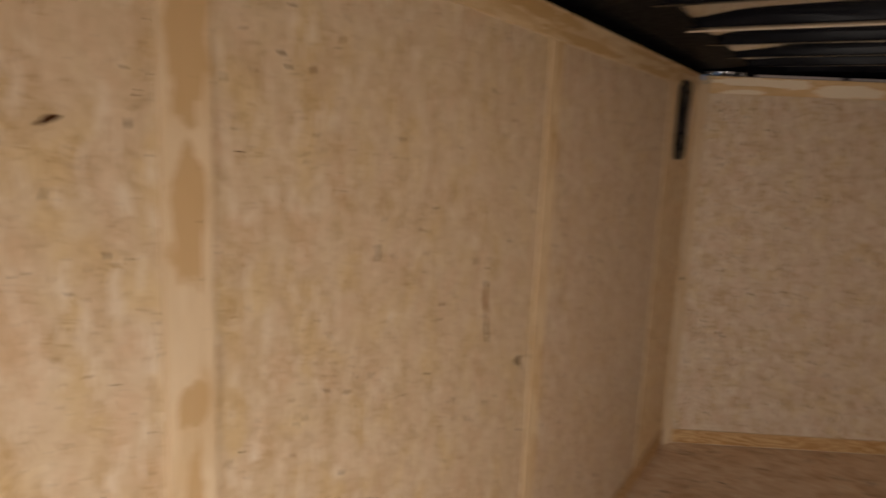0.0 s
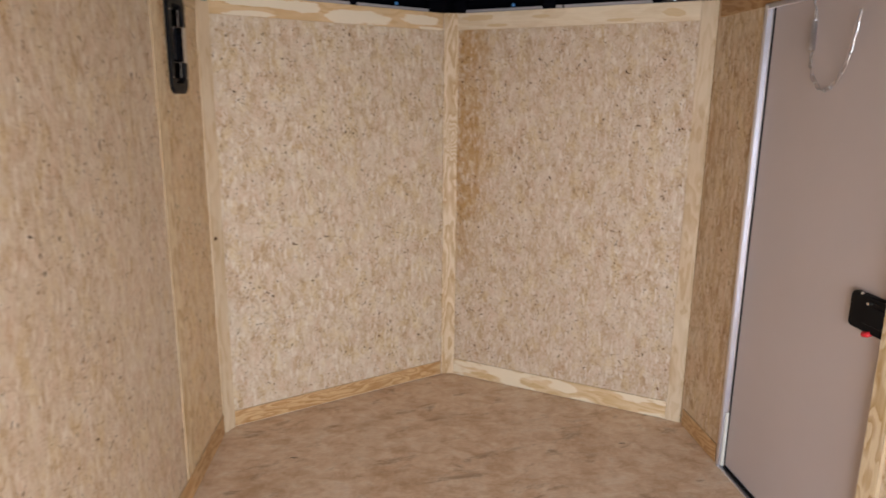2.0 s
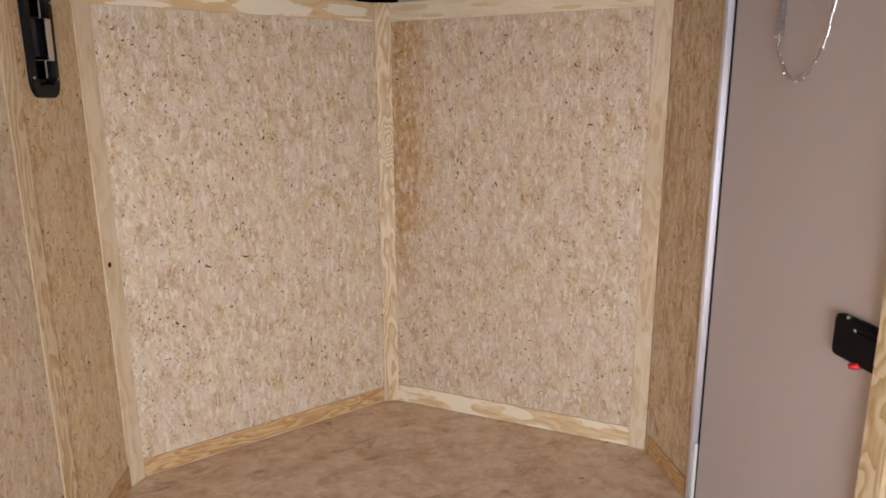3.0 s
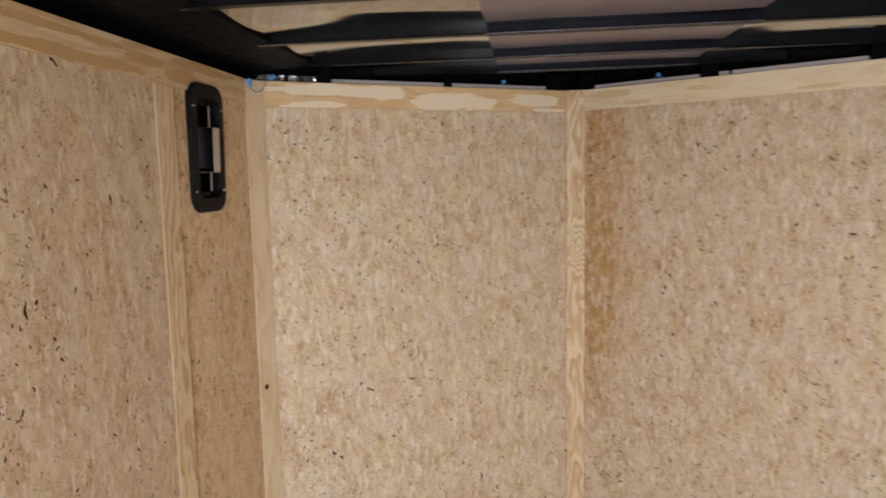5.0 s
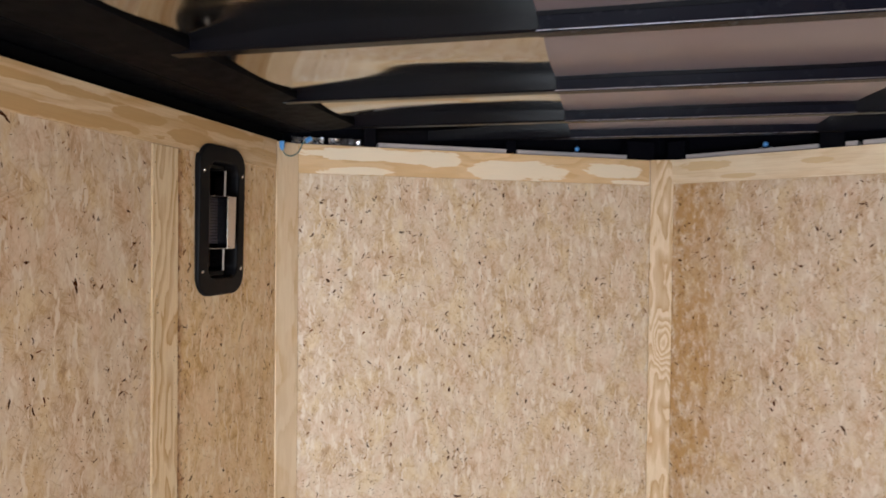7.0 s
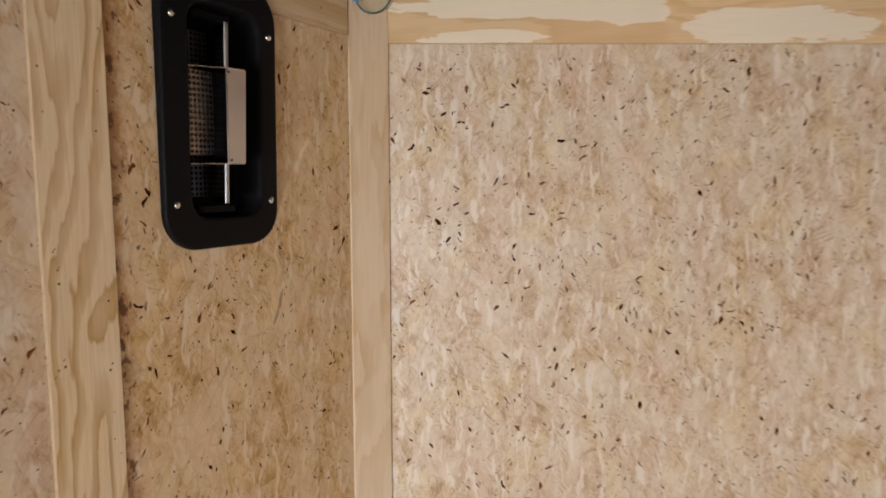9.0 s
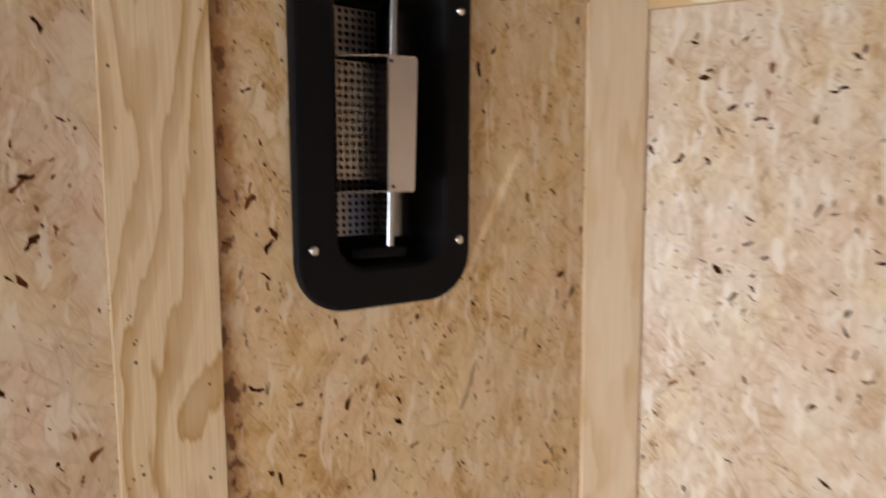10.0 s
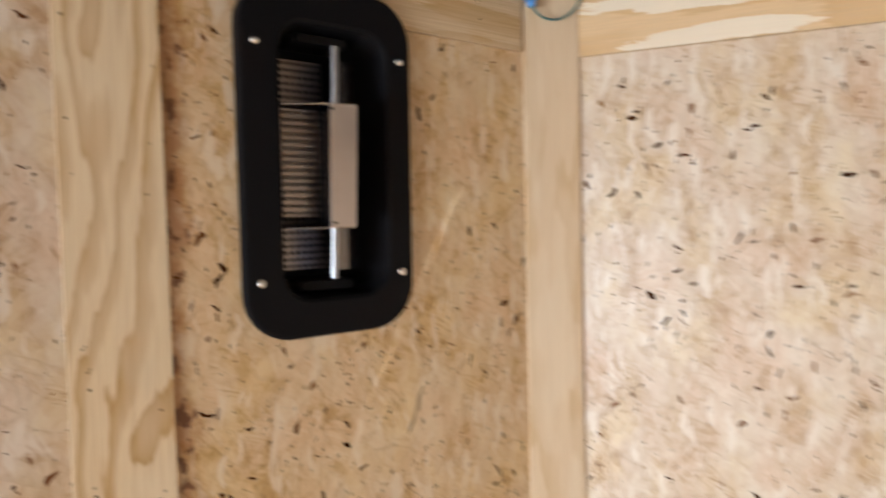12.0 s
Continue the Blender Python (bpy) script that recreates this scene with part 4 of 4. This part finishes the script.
for y, z in ((-0.0842, 0.1205), (0.0897, 0.1195), (-0.0842, -0.1250), (0.0897, -0.1240)):
    bm = bmesh.new()
    bmesh.ops.create_uvsphere(bm, u_segments=12, v_segments=8, radius=0.0052, matrix=Matrix.Translation((0.0100 + flange_lift(z), y, z)) @ Matrix.Diagonal((0.6, 1, 1, 1)))
    screw = part("screw", bm, STEEL, vent, "bright screw head", smooth=True)
    part("slot", slab(0.0128 + flange_lift(z), 0.0134 + flange_lift(z), y - 0.0026, y + 0.0026, z - 0.0004, z + 0.0004, 0), DARK_STEEL, screw)

# ---- blue wire connectors in the corner ----
wire = tagged(new("wire_loop"), "small loop of teal wire with blue connectors in the corner", "wire")
part("connector", rod([(-1.128, 3.797, 2.056), (-1.128, 3.798, 2.049), (-1.128, 3.799, 2.036)], 0.0078, sides=12), BLUE, wire, "blue crimp connector", smooth=False)
part("collar", rod([(-1.128, 3.799, 2.036), (-1.128, 3.800, 2.029)], 0.0058, sides=12), BLUE, wire)
part("connector", rod([(-1.085, 3.868, 2.064), (-1.072, 3.880, 2.074)], 0.0075, sides=12), BLUE, wire, "blue crimp connector")
lead = [(-1.128, 3.800, 2.031), (-1.126, 3.806, 2.022), (-1.124, 3.820, 2.0155), (-1.120, 3.838, 2.0150), (-1.112, 3.853, 2.021), (-1.104, 3.863, 2.033), (-1.100, 3.868, 2.046), (-1.095, 3.868, 2.058), (-1.084, 3.869, 2.066)]
fine = [Vector(p) for p in lead]
for _ in range(3):      # round the bends
    fine = [fine[0]] + [a.lerp(b, f) for a, b in zip(fine, fine[1:]) for f in (0.25, 0.75)] + [fine[-1]]
part("lead", rod(fine, 0.0016, sides=7), TEAL, wire, "thin teal wire", smooth=True)


# ---- bark flecks and brads ----
def flecks(wall, marks, seed, material=BARK):
    """Large dark bark flecks pressed into the boards: place along the wall, height, length, lean."""
    rnd = random.Random(seed)
    bm = bmesh.new()
    for u, z, size, lean in marks:
        ca, sa = math.cos(radians(lean)), math.sin(radians(lean))
        pts, fat, bend = [], min(0.008, rnd.uniform(0.24, 0.44) * size), rnd.uniform(-0.2, 0.2) * size
        for k in range(18):
            t, side = math.cos(2 * math.pi * k / 18), math.sin(2 * math.pi * k / 18)
            a = 0.5 * size * (t + rnd.uniform(-0.12, 0.12))
            b = 0.5 * fat * side * rnd.uniform(0.35, 1.3) + bend * (t * t - 0.4)
            pts.append((u + a * ca - b * sa, z + a * sa + b * ca))
        top = bm.verts.new((u, 0.0007, z))
        rim = [bm.verts.new((a, 0.0004, b)) for a, b in pts]
        for k in range(len(rim)):
            bm.faces.new((top, rim[k - 1], rim[k]))
    bmesh.ops.recalc_face_normals(bm, faces=bm.faces[:])
    return tagged(part("bark_flecks", bm, material, wall.thing), kind="stuff")


def slivers(wall, u0, u1, z0, z1, density, seed, gap=None, grain=0.0042, material=None):
    """Small bark slivers sanded flush with the board, bent and pointed, in loose bunches; gap is an opening to leave free."""
    rnd = random.Random(seed)
    verts, faces = [], []
    count = int((u1 - u0) * (z1 - z0) * density)
    while len(faces) < count:
        cu, cz, lean = rnd.uniform(u0, u1), rnd.uniform(z0, z1), rnd.gauss(90, 38)
        many = rnd.choice((1, 1, 2, 3, 5, 8))
        for _ in range(many):
            u, z = (cu, cz) if many == 1 else (cu + rnd.gauss(0, 0.018), cz + rnd.gauss(0, 0.025))
            if not (u0 + 0.01 < u < u1 - 0.01 and z0 + 0.01 < z < z1 - 0.01) or (gap and gap[0] < u < gap[1] and gap[2] < z < gap[3]):
                continue
            size = min(0.018, grain * math.exp(rnd.gauss(0, 0.6)) * (2.2 if rnd.random() < 0.11 else 1.0))
            fat = rnd.uniform(0.14, 0.6 if size < 0.005 else 0.32) * size
            bend, a = rnd.uniform(-0.14, 0.14) * size, radians(lean + rnd.gauss(0, 30))
            ca, sa = math.cos(a), math.sin(a)
            ring = []
            for t, side in ((-1, 0), (-0.5, -1), (0.1, -1), (0.6, -1), (1, 0), (0.5, 1), (0.0, 1), (-0.6, 1)):
                p = 0.5 * size * (t + rnd.uniform(-0.22, 0.22))
                q = 0.5 * fat * side * rnd.uniform(0.1, 1.6) * (1.25 - t * t) + bend * (t * t - 0.4)
                ring.append((u + p * ca - q * sa, 0.00025, z + p * sa + q * ca))
            faces.append([len(verts) + k for k in range(8)][::-1])
            verts.extend(ring)
    me = bpy.data.meshes.new("bark_slivers")
    me.from_pydata(verts, [], faces)
    me.materials.append(material or SLIVERS)
    ob = new("bark_slivers", me)
    ob.parent = wall.thing
    tagged(ob, kind="stuff")


slivers(left, ly(3.845), ly(2.3), 0.1, 1.97, 2300, 21, (ly(vy1), ly(vy0), vz0, vz1), grain=0.0034)
slivers(left, ly(2.3), ly(REAR), 0.1, 1.97, 500, 22)
slivers(nose_left, 0.03, nose_left.length - 0.03, 0.08, 1.97, 1800, 23, grain=0.0041)
slivers(nose_right, 0.05, nose_right.length - 0.03, 0.08, 1.97, 1600, 24, grain=0.0042)
slivers(right, ry(3.40), ry(3.78), 0.08, 1.97, 350, 25)
for wall, u0, u1, many, seed in ((left, ly(3.845), ly(2.0), 230, 31), (left, ly(2.0), ly(REAR), 110, 35), (nose_left, 0.03, nose_left.length - 0.03, 310, 32), (nose_right, 0.08, nose_right.length - 0.03, 310, 33), (right, ry(3.40), ry(3.78), 120, 34)):
    slivers(wall, u0, u1, 0.1, 1.965, many, seed, (ly(vy1), ly(vy0), vz0, vz1) if wall is left else None, grain=0.0066, material=SLIVERS_DARK)
flecks(left, [(ly(y + 0.008), z + 0.01, size, lean) for y, z, size, lean in (
    (0.488, 1.686, 0.03, 160), (0.583, 1.685, 0.016, 90), (1.094, 1.457, 0.034, 95), (0.855, 1.781, 0.014, 40), (0.953, 1.222, 0.016, 60),
    (1.286, 1.158, 0.014, 20), (1.768, 1.062, 0.055, 170), (1.770, 1.052, 0.045, 160), (1.782, 1.038, 0.040, 55), (1.55, 1.318, 0.022, 60), (1.565, 1.20, 0.06, 80), (1.57, 1.175, 0.035, 84),
    (2.184, 1.713, 0.02, 20), (1.402, 1.057, 0.02, 110), (1.671, 1.415, 0.012, 0), (2.924, 1.58, 0.014, 80), (2.877, 1.982, 0.026, 40))], 3)
flecks(left, [(ly(y + 0.008), z + 0.01, size, lean) for y, z, size, lean in ((1.546, 1.285, 0.07, 92), (1.556, 1.275, 0.085, 80), (1.560, 1.23, 0.06, 76))], 8, BARK_PALE)
flecks(left, [(ly(y + 0.013), z - 0.008, size, lean) for y, z, size, lean in (
    (3.187, 1.877, 0.014, 60), (3.155, 1.83, 0.014, 20), (3.174, 1.764, 0.012, 0), (3.199, 1.808, 0.008, 30), (3.174, 1.715, 0.016, 130),
    (3.147, 1.604, 0.012, 60), (3.387, 1.545, 0.010, 0), (3.366, 1.712, 0.014, 60), (3.361, 1.70, 0.016, 120), (3.357, 1.673, 0.012, 40),
    (3.612, 1.884, 0.018, 80), (3.603, 1.619, 0.009, 45), (3.649, 1.968, 0.013, 120), (3.344, 1.568, 0.016, 20), (3.389, 1.937, 0.026, 88))], 4)
flecks(left, [(ly(y), z, size, lean) for y, z, size, lean in (
    (2.876, 1.964, 0.030, 35), (2.681, 1.768, 0.016, 180), (2.689, 1.762, 0.016, 30), (2.836, 1.664, 0.014, 85), (2.930, 1.563, 0.012, 80), (2.641, 1.434, 0.013, 150), (2.624, 1.415, 0.014, 40), (2.664, 1.316, 0.010, 160), (2.677, 1.287, 0.012, 20), (2.710, 1.286, 0.018, 120), (2.657, 1.305, 0.012, 80), (3.073, 1.427, 0.016, 110),
    (3.028, 1.678, 0.030, 82), (2.741, 1.476, 0.036, 88), (2.804, 1.612, 0.016, 120), (3.112, 1.505, 0.011, 120), (2.744, 1.322, 0.014, 60), (2.657, 1.244, 0.014, 120), (3.025, 1.032, 0.016, 120), (2.816, 1.473, 0.010, 180), (3.089, 1.127, 0.014, 70), (3.058, 1.147, 0.012, 120), (3.119, 1.603, 0.012, 80))], 9)
flecks(left, ((ly(3.610), 1.515, 0.06, 112),), 10, SMUDGE)
flecks(nose_left, [(u - 0.005, z - 0.009, size, lean) for u, z, size, lean in ((0.926, 0.907, 0.03, 30), (0.759, 0.929, 0.028, 8), (0.203, 0.288, 0.022, 30), (1.081, 0.677, 0.024, 40), (0.462, 0.463, 0.026, 100),
                   (0.391, 0.401, 0.022, 80), (1.321, 0.97, 0.02, 90), (0.759, 1.083, 0.014, 70), (1.068, 1.862, 0.012, 0), (0.829, 0.805, 0.016, 60),
                   (0.802, 1.537, 0.016, 140), (0.478, 1.897, 0.012, 90), (1.205, 1.784, 0.013, 60), (1.239, 1.787, 0.018, 130), (1.207, 1.656, 0.011, 20), (1.154, 1.711, 0.012, 30), (1.148, 1.623, 0.011, 60),
                   (1.060, 1.866, 0.013, 0), (1.168, 1.395, 0.011, 20), (1.010, 1.661, 0.014, 0), (0.901, 1.364, 0.013, 100), (0.506, 0.651, 0.018, 40), (1.06, 1.12, 0.02, 70), (0.36, 1.30, 0.015, 110), (0.58, 1.62, 0.013, 60))], 5)
flecks(nose_right, [(u - 0.013, z - 0.010, size, lean) for u, z, size, lean in ((0.331, 1.505, 0.024, 0), (0.943, 1.318, 0.02, 70), (0.768, 1.227, 0.018, 40), (0.233, 1.815, 0.02, 30), (0.112, 0.706, 0.014, 0),
                    (0.363, 1.36, 0.016, 90), (0.08, 0.998, 0.016, 60), (0.97, 1.245, 0.016, 40), (1.252, 1.843, 0.012, 0), (1.155, 1.494, 0.012, 20), (0.842, 1.72, 0.014, 90), (1.122, 0.603, 0.016, 80), (0.686, 1.274, 0.014, 50), (0.762, 1.215, 0.018, 70), (0.52, 0.93, 0.017, 110), (0.95, 0.78, 0.015, 60))], 6)
knot = bmesh.new()
bmesh.ops.create_uvsphere(knot, u_segments=12, v_segments=6, radius=0.009, matrix=Matrix.Diagonal((1, 0.06, 1.2, 1)))
part("knot", knot, BARK, left.thing, "dark pine knot", smooth=True, at=left.m.inverted() @ pose(-1.134, 3.827, 0.974, rz=62.6))


def brads(wall, u0, u1, z0, z1, count, seed, d=BATTEN):
    """Small dark nail holes in a strip."""
    rnd = random.Random(seed)
    bm = bmesh.new()
    for k in range(count):
        u, z = rnd.choice((u0, u1)) + rnd.uniform(-0.006, 0.006), rnd.uniform(z0, z1)
        r = rnd.uniform(0.0008, 0.0016)
        loft(bm, [[(u + r * math.cos(q), dd, z + r * math.sin(q)) for q in [-k2 * math.pi / 3 for k2 in range(6)]] for dd in (d - 0.0005, d + 0.0003)])
    bmesh.ops.recalc_face_normals(bm, faces=bm.faces[:])
    tagged(part("nail_holes", bm, BARK, wall.thing), kind="stuff")


brads(left, ly(3.315), ly(3.25), 1.2, 1.95, 22, 11)
brads(left, ly(1.925), ly(1.860), 0.3, 1.9, 22, 12)
brads(left, ly(0.69), ly(0.62), 0.8, 1.95, 14, 13)
brads(left, ly(3.72), ly(2.4), TRIM0 + 0.02, TOP - 0.02, 6, 14)
